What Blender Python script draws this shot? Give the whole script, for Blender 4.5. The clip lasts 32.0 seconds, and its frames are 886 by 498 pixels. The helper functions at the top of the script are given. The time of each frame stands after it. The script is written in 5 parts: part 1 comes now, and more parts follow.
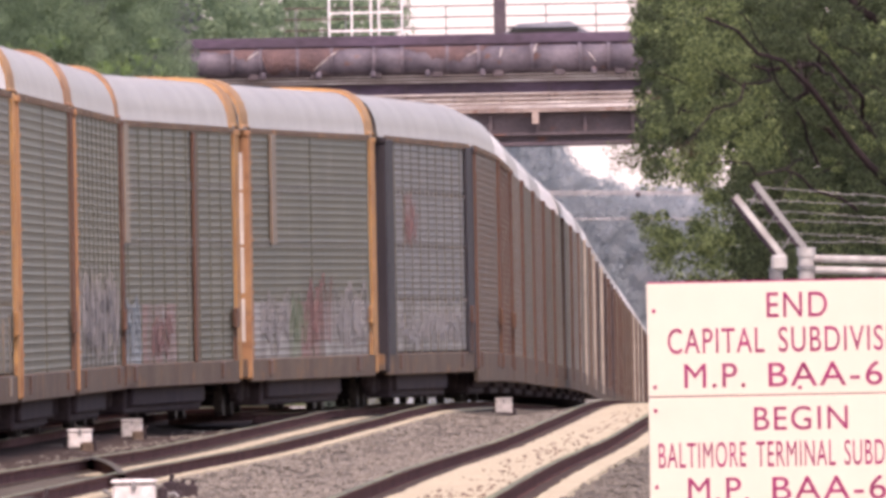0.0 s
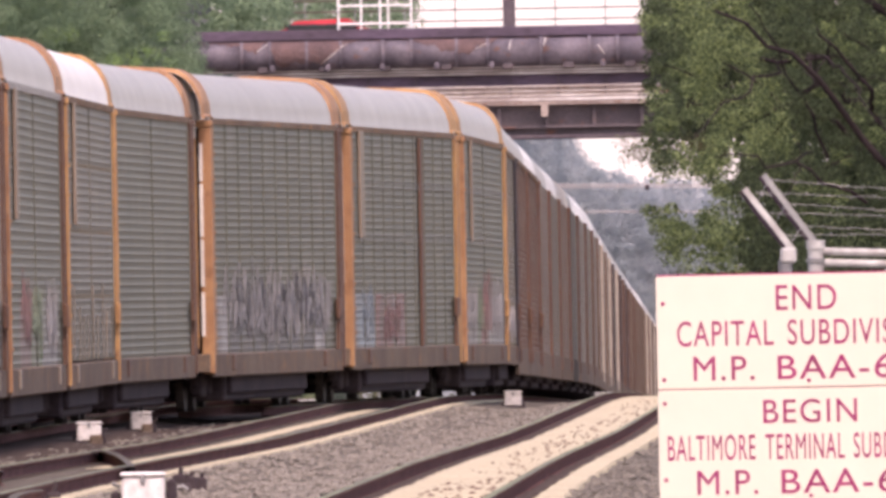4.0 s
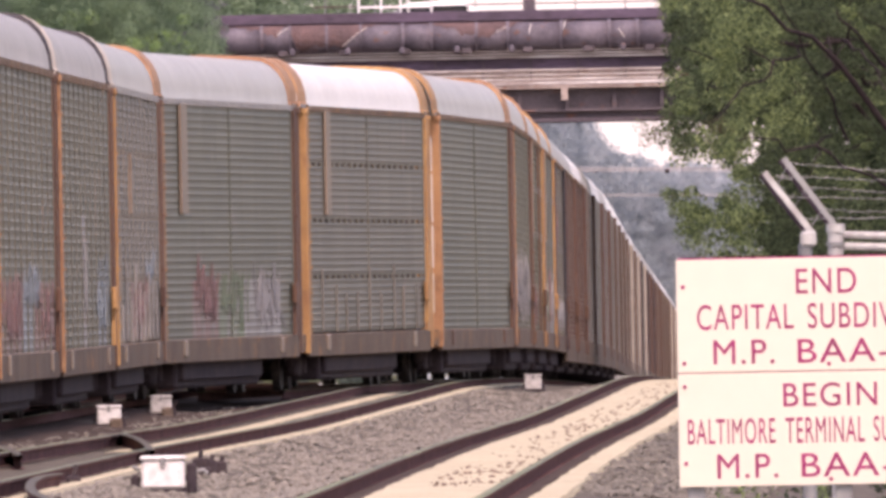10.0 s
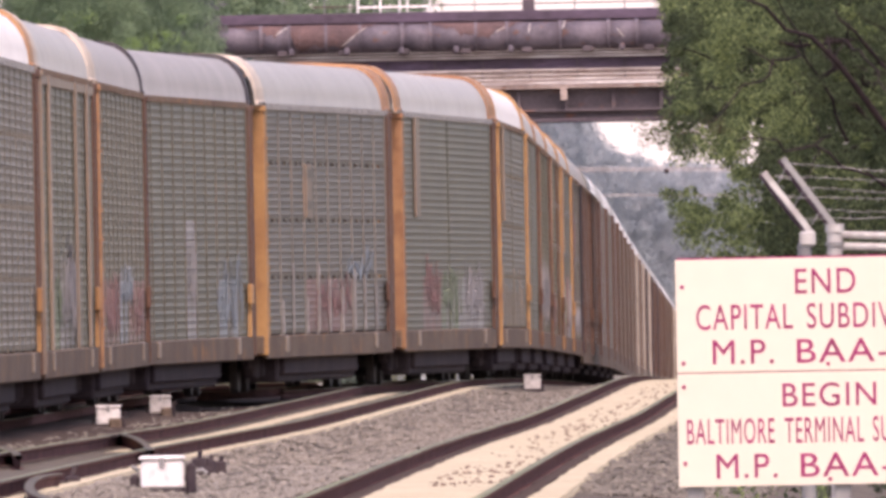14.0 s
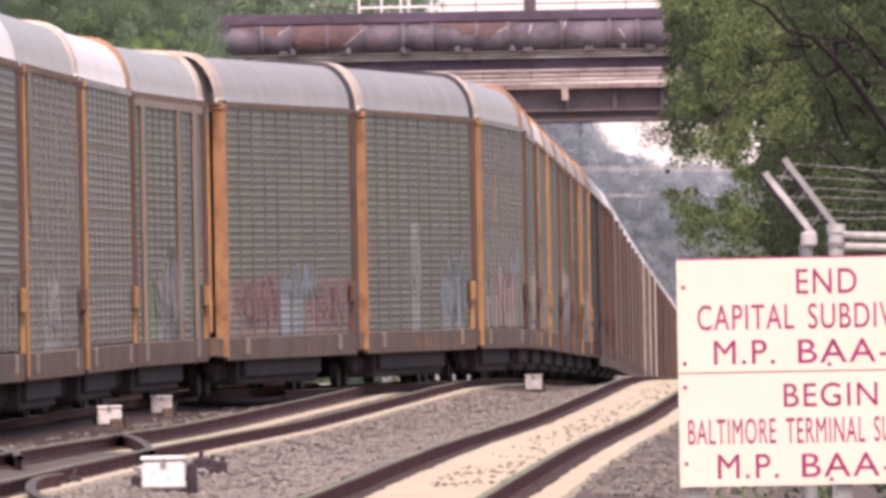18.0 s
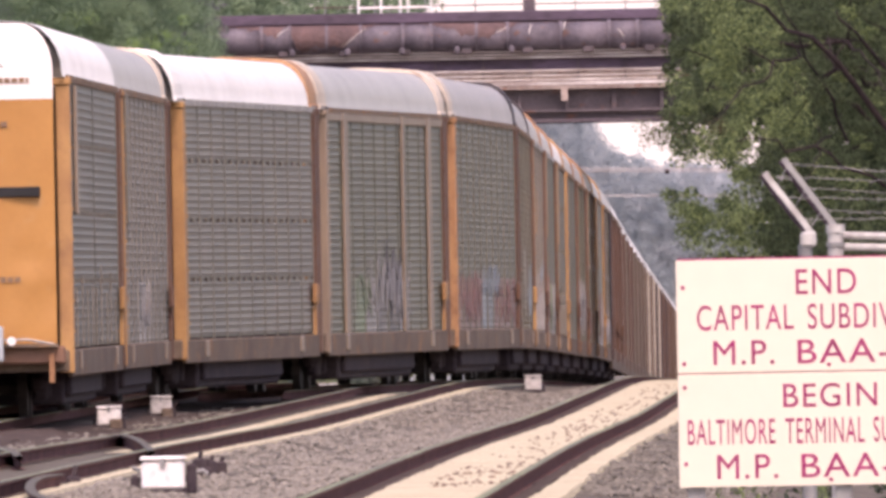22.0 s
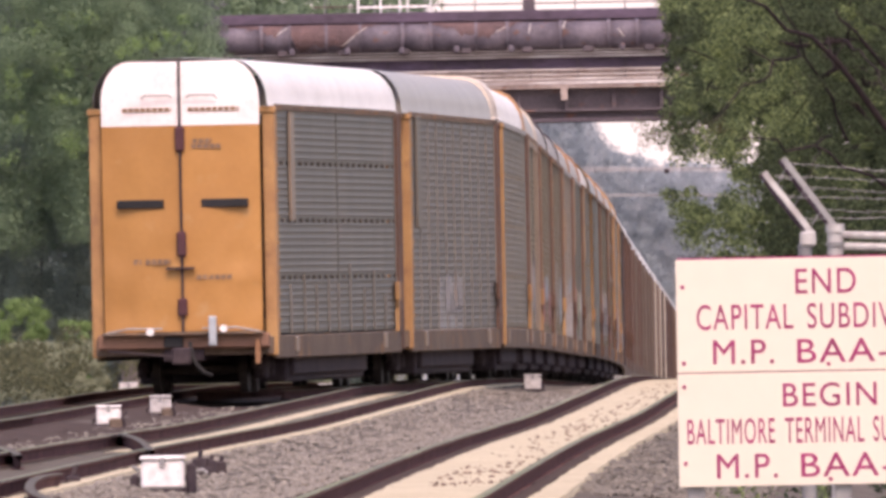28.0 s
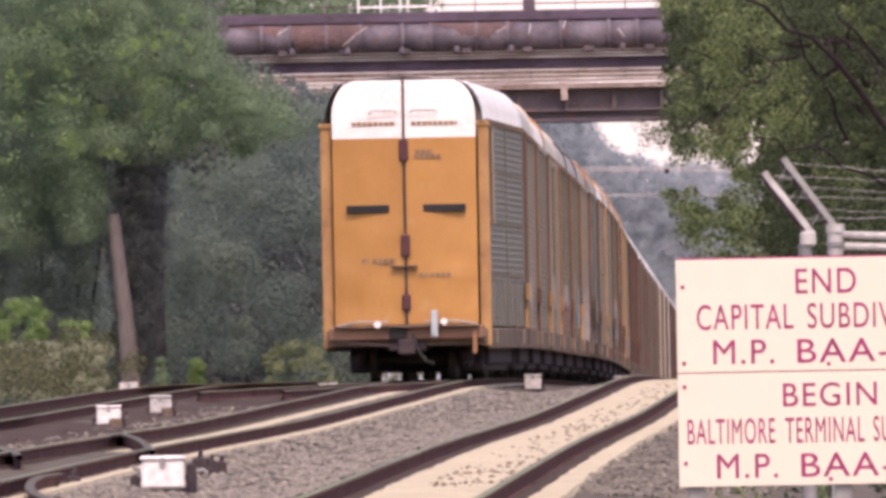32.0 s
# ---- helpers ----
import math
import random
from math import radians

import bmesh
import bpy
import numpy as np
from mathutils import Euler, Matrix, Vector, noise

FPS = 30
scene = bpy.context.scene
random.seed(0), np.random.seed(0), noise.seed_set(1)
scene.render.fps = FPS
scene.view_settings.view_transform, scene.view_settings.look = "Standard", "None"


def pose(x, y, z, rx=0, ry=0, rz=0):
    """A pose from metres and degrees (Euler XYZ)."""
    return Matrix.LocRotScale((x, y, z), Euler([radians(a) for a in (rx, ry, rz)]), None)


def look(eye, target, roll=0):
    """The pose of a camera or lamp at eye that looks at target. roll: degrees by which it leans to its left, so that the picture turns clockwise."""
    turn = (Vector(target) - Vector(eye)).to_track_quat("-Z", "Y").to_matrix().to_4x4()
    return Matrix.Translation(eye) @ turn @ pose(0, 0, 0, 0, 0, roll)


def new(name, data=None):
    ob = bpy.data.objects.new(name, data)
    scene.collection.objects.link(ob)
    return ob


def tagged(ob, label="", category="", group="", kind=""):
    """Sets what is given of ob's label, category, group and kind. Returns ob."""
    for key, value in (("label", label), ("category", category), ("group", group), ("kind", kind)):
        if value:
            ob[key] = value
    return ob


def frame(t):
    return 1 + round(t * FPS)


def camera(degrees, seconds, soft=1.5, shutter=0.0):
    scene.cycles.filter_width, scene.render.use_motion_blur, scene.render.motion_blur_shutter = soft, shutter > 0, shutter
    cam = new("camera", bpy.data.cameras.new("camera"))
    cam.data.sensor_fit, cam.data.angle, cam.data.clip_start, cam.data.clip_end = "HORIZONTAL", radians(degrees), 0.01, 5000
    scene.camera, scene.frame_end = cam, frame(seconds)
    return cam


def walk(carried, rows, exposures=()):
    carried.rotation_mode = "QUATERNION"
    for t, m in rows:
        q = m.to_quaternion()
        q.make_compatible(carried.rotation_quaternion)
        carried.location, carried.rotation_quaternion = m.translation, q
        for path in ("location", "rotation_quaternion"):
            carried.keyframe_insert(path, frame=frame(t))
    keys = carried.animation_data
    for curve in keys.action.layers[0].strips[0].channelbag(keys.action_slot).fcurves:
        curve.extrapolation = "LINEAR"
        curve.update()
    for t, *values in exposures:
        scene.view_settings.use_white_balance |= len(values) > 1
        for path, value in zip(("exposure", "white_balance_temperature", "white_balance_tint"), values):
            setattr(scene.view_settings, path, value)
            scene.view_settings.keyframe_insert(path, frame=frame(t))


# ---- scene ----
# Camera on a tripod beside the line, far telephoto lens. x right, y away, z up from the near rail tops.
LENS = 1.858
F = 784 / math.tan(radians(LENS) / 2)
EYE_Z, HORIZON, LEAN = 1.95, 470.0, -1.1
cam = camera(LENS, 32.0, soft=3.6, shutter=0.5)


def aim(dx, dy):
    """The camera's pose, turned a little from its resting view."""
    up = math.degrees((HORIZON - 441 + dy) / F)
    return pose(0, 0, EYE_Z, 90 + up, 0, math.degrees(dx / F)) @ pose(0, 0, 0, 0, 0, LEAN)


walk(cam, [(t, aim(dx, dy)) for t, dx, dy in (
    (0.0, -52, 41), (0.1, -52, 38), (0.3, -49, 38), (0.5, -45, 38), (0.7, -42.5, 34), (1.0, -38.5, 33), (1.2, -37, 31), (1.5, -36, 28.5),
    (2.0, -35.5, 28.5), (3.0, -35.5, 29), (3.5, -35.5, 28.5), (5.5, -35.5, 28.5), (6.0, -36.5, 28.5), (6.3, -36, 27.5),
    (6.4, -7, 8), (6.5, -7, -12), (6.6, -2, 4), (6.7, 0.5, 3.4), (6.8, -4, -5), (6.9, -1, 1), (7.0, -1, 1.5), (7.2, 0.5, 1),
    (8.0, 0, 0), (8.5, -1.2, 0), (9.0, -1, 0), (10.5, 0.8, 0), (12.0, -1.5, 0), (13.0, -1.5, 0), (14.5, -0.5, 0), (17.0, 1, 0), (19.0, 1.2, 1),
    (20.0, 0, 0), (22.0, 0.3, 1), (24.0, 1.2, 1), (25.5, 0.2, 0.6), (28.0, -0.3, 0), (29.5, 1, 1), (30.5, -0.6, 1), (32.0, 0, 0))],
    exposures=[(0.0, 1.12, 7500, 32), (25.0, 1.12, 7500, 32), (28.0, 1.0, 7500, 32), (32.0, 0.98, 7500, 32)])

# ---- light: hazy sun from behind on the right, bright sky ----
SUN_EL, SUN_AZ = 54.0, 170.0
world = bpy.data.worlds.new("sky")
scene.world = world
world.use_nodes = True
wn = world.node_tree.nodes
sky = wn.new("ShaderNodeTexSky")
sky.sky_type, sky.sun_disc = "NISHITA", False
sky.sun_elevation, sky.sun_rotation = radians(SUN_EL), radians(SUN_AZ)
sky.air_density, sky.dust_density, sky.ozone_density = 1.0, 2.5, 1.0
wn["Background"].inputs["Strength"].default_value = 0.15
world.node_tree.links.new(sky.outputs["Color"], wn["Background"].inputs["Color"])
sun = new("sun", bpy.data.lights.new("sun", "SUN"))
sun.data.energy, sun.data.angle, sun.data.color = 1.1, radians(14), (1.0, 0.95, 0.89)
sdir = Vector((math.sin(radians(SUN_AZ)) * math.cos(radians(SUN_EL)), math.cos(radians(SUN_AZ)) * math.cos(radians(SUN_EL)), math.sin(radians(SUN_EL))))
sun.matrix_world = look(sdir * 100, (0, 0, 0))


# ---- materials ----
RIBS = 8  # ribs to the metre on the side screens of the cars


def mat(name, base, rough=0.7, metal=0.0, alt=None, size=1.0, fine=12.0, amount=0.5, bump=0.3, stretch=(1, 1, 1), spread=0.0, trans=0.0, rust=None, rust_at=0.62, grain=(0.72, 1.2), spec=0.3, slots=0.0):
    """A surface with two scales of variation: base to alt in patches of about size metres, fine grain, an optional rust layer."""
    m = bpy.data.materials.new(name)
    m.use_nodes = True
    nt = m.node_tree
    b = nt.nodes["Principled BSDF"]
    b.inputs["Roughness"].default_value, b.inputs["Metallic"].default_value = rough, metal
    b.inputs["Specular IOR Level"].default_value = spec
    alt = alt or tuple(c * 0.6 for c in base)
    co = nt.nodes.new("ShaderNodeTexCoord")
    mp = nt.nodes.new("ShaderNodeMapping")
    mp.inputs["Scale"].default_value = stretch
    nt.links.new(co.outputs["Object"], mp.inputs["Vector"])
    oi = nt.nodes.new("ShaderNodeObjectInfo")

    def noise_tex(scale, detail):
        n = nt.nodes.new("ShaderNodeTexNoise")
        n.noise_dimensions = "4D"
        n.inputs["Scale"].default_value, n.inputs["Detail"].default_value = scale, detail
        nt.links.new(mp.outputs["Vector"], n.inputs["Vector"])
        k = nt.nodes.new("ShaderNodeMath")
        k.operation = "MULTIPLY"
        k.inputs[1].default_value = 37.0
        nt.links.new(oi.outputs["Random"], k.inputs[0])
        nt.links.new(k.outputs[0], n.inputs["W"])
        return n

    def mix(kind, fac, a, c):
        x = nt.nodes.new("ShaderNodeMix")
        x.data_type, x.blend_type = "RGBA", kind
        for sock, val in ((x.inputs["Factor"], fac), (x.inputs[6], a), (x.inputs[7], c)):
            if hasattr(val, "is_linked"):
                nt.links.new(val, sock)
            else:
                sock.default_value = val if isinstance(val, float) else (*val, 1)
        return x.outputs[2]

    def ramp(src, lo, hi):
        r = nt.nodes.new("ShaderNodeMapRange")
        r.inputs["From Min"].default_value, r.inputs["From Max"].default_value = lo, hi
        nt.links.new(src, r.inputs["Value"])
        return r.outputs["Result"]

    big, small = noise_tex(1 / size, 4.0), noise_tex(fine, 6.0)
    col = mix("MIX", ramp(big.outputs["Fac"], 0.5 - 0.5 * amount * 0.6, 0.5 + 0.5 * amount * 0.6), base, alt)
    grey = ramp(small.outputs["Fac"], 0.25, 0.75)
    g = nt.nodes.new("ShaderNodeMapRange")
    g.inputs["To Min"].default_value, g.inputs["To Max"].default_value = grain
    nt.links.new(grey, g.inputs["Value"])
    col = mix("MULTIPLY", 1.0, col, g.outputs["Result"])
    if spread:
        v = nt.nodes.new("ShaderNodeMapRange")
        v.inputs["To Min"].default_value, v.inputs["To Max"].default_value = 1 - spread, 1 + spread
        nt.links.new(oi.outputs["Random"], v.inputs["Value"])
        col = mix("MULTIPLY", 1.0, col, v.outputs["Result"])
    if rust:
        rn = noise_tex(2.2 / size, 8.0)
        col = mix("MIX", ramp(rn.outputs["Fac"], rust_at, rust_at + 0.12), col, rust)
    # dark dashes in the rib recesses: perforations, with recess shade painted in
    if slots:
        sep = nt.nodes.new("ShaderNodeSeparateXYZ")
        nt.links.new(co.outputs["Object"], sep.inputs[0])

        def calc(op, a, c):
            k = nt.nodes.new("ShaderNodeMath")
            k.operation = op
            nt.links.new(a, k.inputs[0])
            if hasattr(c, "is_linked"):
                nt.links.new(c, k.inputs[1])
            else:
                k.inputs[1].default_value = c
            return k.outputs[0]
        row = calc("LESS_THAN", calc("FRACT", calc("MULTIPLY", sep.outputs["Z"], RIBS), 1.0), 0.42)
        dash = calc("LESS_THAN", calc("FRACT", calc("MULTIPLY", sep.outputs["Y"], 1.587), 1.0), 0.7)
        col = mix("MIX", calc("MULTIPLY", calc("MULTIPLY", row, dash), slots), col, tuple(0.35 * v for v in base))
    nt.links.new(col, b.inputs["Base Color"])
    if bump:
        bp = nt.nodes.new("ShaderNodeBump")
        bp.inputs["Strength"].default_value, bp.inputs["Distance"].default_value = bump, 0.02
        nt.links.new(small.outputs["Fac"], bp.inputs["Height"])
        nt.links.new(bp.outputs["Normal"], b.inputs["Normal"])
    if trans:
        b.inputs["Transmission Weight"].default_value = trans
    return m


def leaf_mat(name, a, c, back=0.5):
    """Leaves: colour varies leaf by leaf, some light passes through."""
    m = bpy.data.materials.new(name)
    m.use_nodes = True
    nt = m.node_tree
    b = nt.nodes["Principled BSDF"]
    b.inputs["Roughness"].default_value, b.inputs["Specular IOR Level"].default_value = 0.6, 0.12
    geo = nt.nodes.new("ShaderNodeNewGeometry")
    r = nt.nodes.new("ShaderNodeValToRGB")
    r.color_ramp.elements[0].color, r.color_ramp.elements[1].color = (*a, 1), (*c, 1)
    nt.links.new(geo.outputs["Random Per Island"], r.inputs["Fac"])
    nt.links.new(r.outputs["Color"], b.inputs["Base Color"])
    tr = nt.nodes.new("ShaderNodeBsdfTranslucent")
    nt.links.new(r.outputs["Color"], tr.inputs["Color"])
    mx = nt.nodes.new("ShaderNodeMixShader")
    mx.inputs[0].default_value = back
    nt.links.new(b.outputs[0], mx.inputs[1])
    nt.links.new(tr.outputs[0], mx.inputs[2])
    nt.links.new(mx.outputs[0], nt.nodes["Material Output"].inputs["Surface"])
    return m


M = dict(
    ballast=mat("ballast", (0.165, 0.146, 0.124), 0.95, alt=(0.09, 0.078, 0.069), size=0.5, fine=9, bump=0.9, amount=0.9, spec=0.02, grain=(0.6, 1.3)),
    stone=mat("stone", (0.29, 0.267, 0.228), 0.9, alt=(0.12, 0.107, 0.096), size=0.05, fine=40, spread=0.5, spec=0.05),
    dark_stone=mat("dark_stone", (0.27, 0.185, 0.15), 0.9, size=0.05, fine=40, spread=0.4, spec=0.05),
    # dirty ballast between the tracks; also the colour of the painted rail shadows
    dirt_shadow=mat("dirt_shadow", (0.1, 0.075, 0.066), 0.95, alt=(0.06, 0.046, 0.042), size=0.6, fine=9, bump=0.9, amount=0.9, spec=0.02),
    sand=mat("sand", (0.56, 0.5, 0.36), 0.95, alt=(0.45, 0.39, 0.28), size=0.8, fine=14, bump=0.5, spec=0.02),
    rail_side=mat("rail_side", (0.165, 0.086, 0.078), 0.95, 0.0, alt=(0.105, 0.056, 0.055), size=0.7, fine=20, spec=0.04),
    rail_top=mat("rail_top", (0.2, 0.215, 0.125), 0.65, 0.1, alt=(0.14, 0.14, 0.095), size=3, fine=8, stretch=(1, 0.1, 1), spec=0.15),
    under=mat("under", (0.05, 0.039, 0.046), 0.85, alt=(0.07, 0.054, 0.056), size=0.6, spec=0.08),
    wheel=mat("wheel", (0.07, 0.058, 0.056), 0.6, 0.2, spec=0.15),
    sill=mat("sill", (0.175, 0.132, 0.1), 0.75, alt=(0.125, 0.092, 0.073), size=1.1, rust=(0.28, 0.15, 0.075), rust_at=0.57, spec=0.12),
    white=mat("white", (0.8, 0.79, 0.78), 0.5, alt=(0.72, 0.7, 0.68), size=0.5, amount=0.4, bump=0.1),
    sign_white=mat("sign_white", (0.69, 0.64, 0.53), 0.45, alt=(0.678, 0.628, 0.518), size=0.3, amount=0.5, bump=0.03, grain=(0.98, 1.02)),
    sign_red=mat("sign_red", (0.3, 0.028, 0.115), 0.5, alt=(0.36, 0.05, 0.15), size=0.05, bump=0.0),
    galv_pale=mat("galv_pale", (0.5, 0.5, 0.48), 0.6, 0.1, alt=(0.32, 0.3, 0.29), size=0.06, bump=0.2),
    arm_shade=mat("arm_shade", (0.11, 0.075, 0.095), 0.85, size=0.1),
    galv=mat("galv", (0.33, 0.33, 0.32), 0.55, 0.3, alt=(0.22, 0.22, 0.225), size=0.1, bump=0.1),
    faded=mat("faded", (0.27, 0.17, 0.1), 0.8, alt=(0.2, 0.13, 0.09), size=0.1, bump=0.0),
    wood=mat("wood", (0.2, 0.16, 0.13), 0.85, alt=(0.13, 0.1, 0.08), size=0.3, stretch=(1, 1, 0.15)),
    bark=mat("bark", (0.042, 0.032, 0.032), 0.9, alt=(0.026, 0.02, 0.022), size=0.3, stretch=(1, 1, 0.3), bump=0.8, spec=0.1),
    # bark lightened for the far trunk, haze put into the colour
    hazed_bark=mat("hazed_bark", (0.15, 0.13, 0.135), 0.9, alt=(0.1, 0.09, 0.092), size=0.4, stretch=(1, 1, 0.3), bump=0.8, spec=0.05),
    pole=mat("pole", (0.25, 0.21, 0.2), 0.85, alt=(0.16, 0.14, 0.135), size=0.6, stretch=(1, 1, 0.2), spec=0.1),
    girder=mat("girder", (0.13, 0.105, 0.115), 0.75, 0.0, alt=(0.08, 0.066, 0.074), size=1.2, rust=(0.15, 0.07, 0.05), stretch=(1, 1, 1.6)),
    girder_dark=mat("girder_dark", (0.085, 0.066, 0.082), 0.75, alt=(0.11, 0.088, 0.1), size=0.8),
    concrete=mat("concrete", (0.4, 0.33, 0.295), 0.9, alt=(0.26, 0.2, 0.18), size=0.7, rust=(0.2, 0.1, 0.07), rust_at=0.56),
    ledge=mat("ledge", (0.64, 0.6, 0.58), 0.7, alt=(0.36, 0.3, 0.28), size=0.8, stretch=(0.5, 1, 1)),
    pipe=mat("pipe", (0.165, 0.142, 0.168), 0.6, alt=(0.1, 0.086, 0.105), size=0.6, rust=(0.17, 0.09, 0.07)),
    pipe_rust=mat("pipe_rust", (0.15, 0.092, 0.088), 0.85, alt=(0.1, 0.066, 0.068), size=0.7, rust=(0.22, 0.13, 0.11), rust_at=0.62),
    lilac=mat("lilac", (0.12, 0.09, 0.13), 0.75, alt=(0.08, 0.062, 0.082), size=0.8, stretch=(0.4, 1, 1), spec=0.15),
    earth=mat("earth", (0.16, 0.13, 0.1), 0.95, alt=(0.08, 0.1, 0.045), size=3.0, fine=5, bump=0.8),
    red=mat("red", (0.5, 0.04, 0.05), 0.4, bump=0.02), silver=mat("silver", (0.3, 0.31, 0.34), 0.35, 0.3, bump=0.02),
    black=mat("black", (0.02, 0.02, 0.022), 0.5, bump=0.02), car_glass=mat("car_glass", (0.03, 0.035, 0.04), 0.1, bump=0.0),
    rubber=mat("rubber", (0.025, 0.025, 0.025), 0.85),
    box_white=mat("box_white", (0.82, 0.8, 0.79), 0.5, alt=(0.68, 0.64, 0.62), size=0.15, amount=0.7, rust=(0.3, 0.2, 0.14), rust_at=0.7),
    box_old=mat("box_old", (0.56, 0.54, 0.53), 0.6, alt=(0.4, 0.38, 0.37), size=0.12, amount=0.8, rust=(0.24, 0.17, 0.13), rust_at=0.62),
    rail_worn=mat("rail_worn", (0.13, 0.115, 0.085), 0.7, 0.1, alt=(0.09, 0.075, 0.065), size=1.0, spec=0.15),
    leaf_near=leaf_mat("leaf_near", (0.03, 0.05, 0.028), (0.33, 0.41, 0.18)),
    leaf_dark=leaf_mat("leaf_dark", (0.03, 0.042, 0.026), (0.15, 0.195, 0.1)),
    # leaf_mid, leaf_ivy, leaf_bush, leaf_far: blued, with haze painted into the leaf colour
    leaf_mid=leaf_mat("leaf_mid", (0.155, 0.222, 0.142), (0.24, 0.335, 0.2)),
    leaf_sprig=leaf_mat("leaf_sprig", (0.1, 0.05, 0.045), (0.2, 0.24, 0.12)),
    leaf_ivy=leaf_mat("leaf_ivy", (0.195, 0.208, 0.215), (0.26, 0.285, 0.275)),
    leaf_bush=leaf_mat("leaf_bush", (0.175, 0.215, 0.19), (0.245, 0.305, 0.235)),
    # leaf_shade: duller leaves, the shade inside crowns put into the colour
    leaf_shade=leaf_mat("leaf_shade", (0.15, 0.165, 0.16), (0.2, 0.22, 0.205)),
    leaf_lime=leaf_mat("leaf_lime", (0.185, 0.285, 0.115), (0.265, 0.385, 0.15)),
    leaf_pale=leaf_mat("leaf_pale", (0.25, 0.3, 0.17), (0.36, 0.41, 0.24)),
    leaf_dry=leaf_mat("leaf_dry", (0.3, 0.33, 0.22), (0.44, 0.46, 0.31)),
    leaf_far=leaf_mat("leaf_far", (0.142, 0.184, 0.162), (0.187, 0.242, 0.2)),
    leaf_low=leaf_mat("leaf_low", (0.105, 0.12, 0.07), (0.185, 0.19, 0.105)),
    # pale blue-grey: the haze of distance is put into this leaf colour
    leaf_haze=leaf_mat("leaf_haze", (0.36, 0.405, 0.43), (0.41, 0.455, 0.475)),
)


# ---- building helpers ----
def add_box(bm, x0, x1, y0, y1, z0, z1, bevel=0.0):
    v = [bm.verts.new(p) for p in ((x0, y0, z0), (x1, y0, z0), (x1, y1, z0), (x0, y1, z0), (x0, y0, z1), (x1, y0, z1), (x1, y1, z1), (x0, y1, z1))]
    fs = [bm.faces.new([v[i] for i in q]) for q in ((3, 2, 1, 0), (4, 5, 6, 7), (0, 1, 5, 4), (1, 2, 6, 5), (2, 3, 7, 6), (3, 0, 4, 7))]
    if bevel:
        es = {e for f in fs for e in f.edges}
        bmesh.ops.bevel(bm, geom=list(es), offset=bevel, segments=1, affect="EDGES")
    return bm


def box(x0, x1, y0, y1, z0, z1, bevel=0.0):
    return add_box(bmesh.new(), x0, x1, y0, y1, z0, z1, bevel)


def add_tube(bm, points, radii, n=8, cap=True):
    """A tapered tube through points."""
    rings = []
    for i, p in enumerate(points):
        p = Vector(p)
        d = (Vector(points[min(i + 1, len(points) - 1)]) - Vector(points[max(i - 1, 0)])).normalized()
        a = d.orthogonal().normalized() if abs(d.z) > 0.9 else d.cross(Vector((0, 0, 1))).normalized()
        c = d.cross(a)
        r = radii[i] if hasattr(radii, "__len__") else radii
        rings.append([bm.verts.new(p + (a * math.cos(k * math.tau / n) + c * math.sin(k * math.tau / n)) * r) for k in range(n)])
    for r0, r1 in zip(rings, rings[1:]):
        for k in range(n):
            bm.faces.new((r0[k], r0[(k + 1) % n], r1[(k + 1) % n], r1[k]))
    if cap:
        bm.faces.new(rings[0][::-1])
        bm.faces.new(rings[-1])
    return bm


def tube(points, radii, n=8):
    return add_tube(bmesh.new(), points, radii, n)


def loft(sections):
    """Joins open sections (lists of points, all of one length) into a sheet."""
    bm = bmesh.new()
    rows = [[bm.verts.new(p) for p in s] for s in sections]
    for a, c in zip(rows, rows[1:]):
        for k in range(len(a) - 1):
            bm.faces.new((a[k], a[k + 1], c[k + 1], c[k]))
    return bm


def mesh_of(name, bm, smooth=False):
    me = bpy.data.meshes.new(name)
    bmesh.ops.recalc_face_normals(bm, faces=bm.faces[:])
    if smooth:
        for f in bm.faces:
            f.smooth = True
    bm.to_mesh(me)
    bm.free()
    return me


def put_mesh(name, me, material, parent=None, label="", at=None):
    """Links shared mesh data as an object with its own material."""
    ob = new(name, me)
    if not me.materials:
        me.materials.append(None)
    ob.material_slots[0].link = "OBJECT"
    ob.material_slots[0].material = material
    if parent:
        ob.parent = parent
    if at is not None:
        ob.location = at
    if label:
        tagged(ob, label)
    return ob


def part(name, bm, material, parent=None, label="", smooth=False):
    return put_mesh(name, mesh_of(name, bm, smooth), material, parent, label)


def thing(name, label, category, group="", kind="", at=(0, 0, 0)):
    ob = new(name)
    ob.empty_display_size = 0.1
    ob.location = at
    return tagged(ob, label, category, group, kind)


def spline(pts):
    """A smooth curve through the points, as a function."""
    xs, ys = np.array([p[0] for p in pts], float), np.array([p[1] for p in pts], float)
    sl = np.gradient(ys, xs)

    def f(x):
        if x <= xs[0]:
            return float(ys[0] + (x - xs[0]) * sl[0])
        if x >= xs[-1]:
            return float(ys[-1] + (x - xs[-1]) * sl[-1])
        i = int(np.searchsorted(xs, x) - 1)
        h = xs[i + 1] - xs[i]
        u = (x - xs[i]) / h
        return float((2 * u**3 - 3 * u**2 + 1) * ys[i] + (u**3 - 2 * u**2 + u) * h * sl[i] + (3 * u**2 - 2 * u**3) * ys[i + 1] + (u**3 - u**2) * h * sl[i + 1])
    return f


# ---- the plan of the line: three tracks, a crossover from the far-left one to the middle one ----
# height of the rail tops: nearly level at first, then falling away
rail_z = spline([(60, 0.12), (220, 0.08), (300, 0.0), (378, -0.15), (450, -0.2), (525, -0.27), (600, -0.55), (675, -0.92), (740, -1.24), (811, -1.63), (910, -2.29), (1400, -5.38), (2400, -12)])
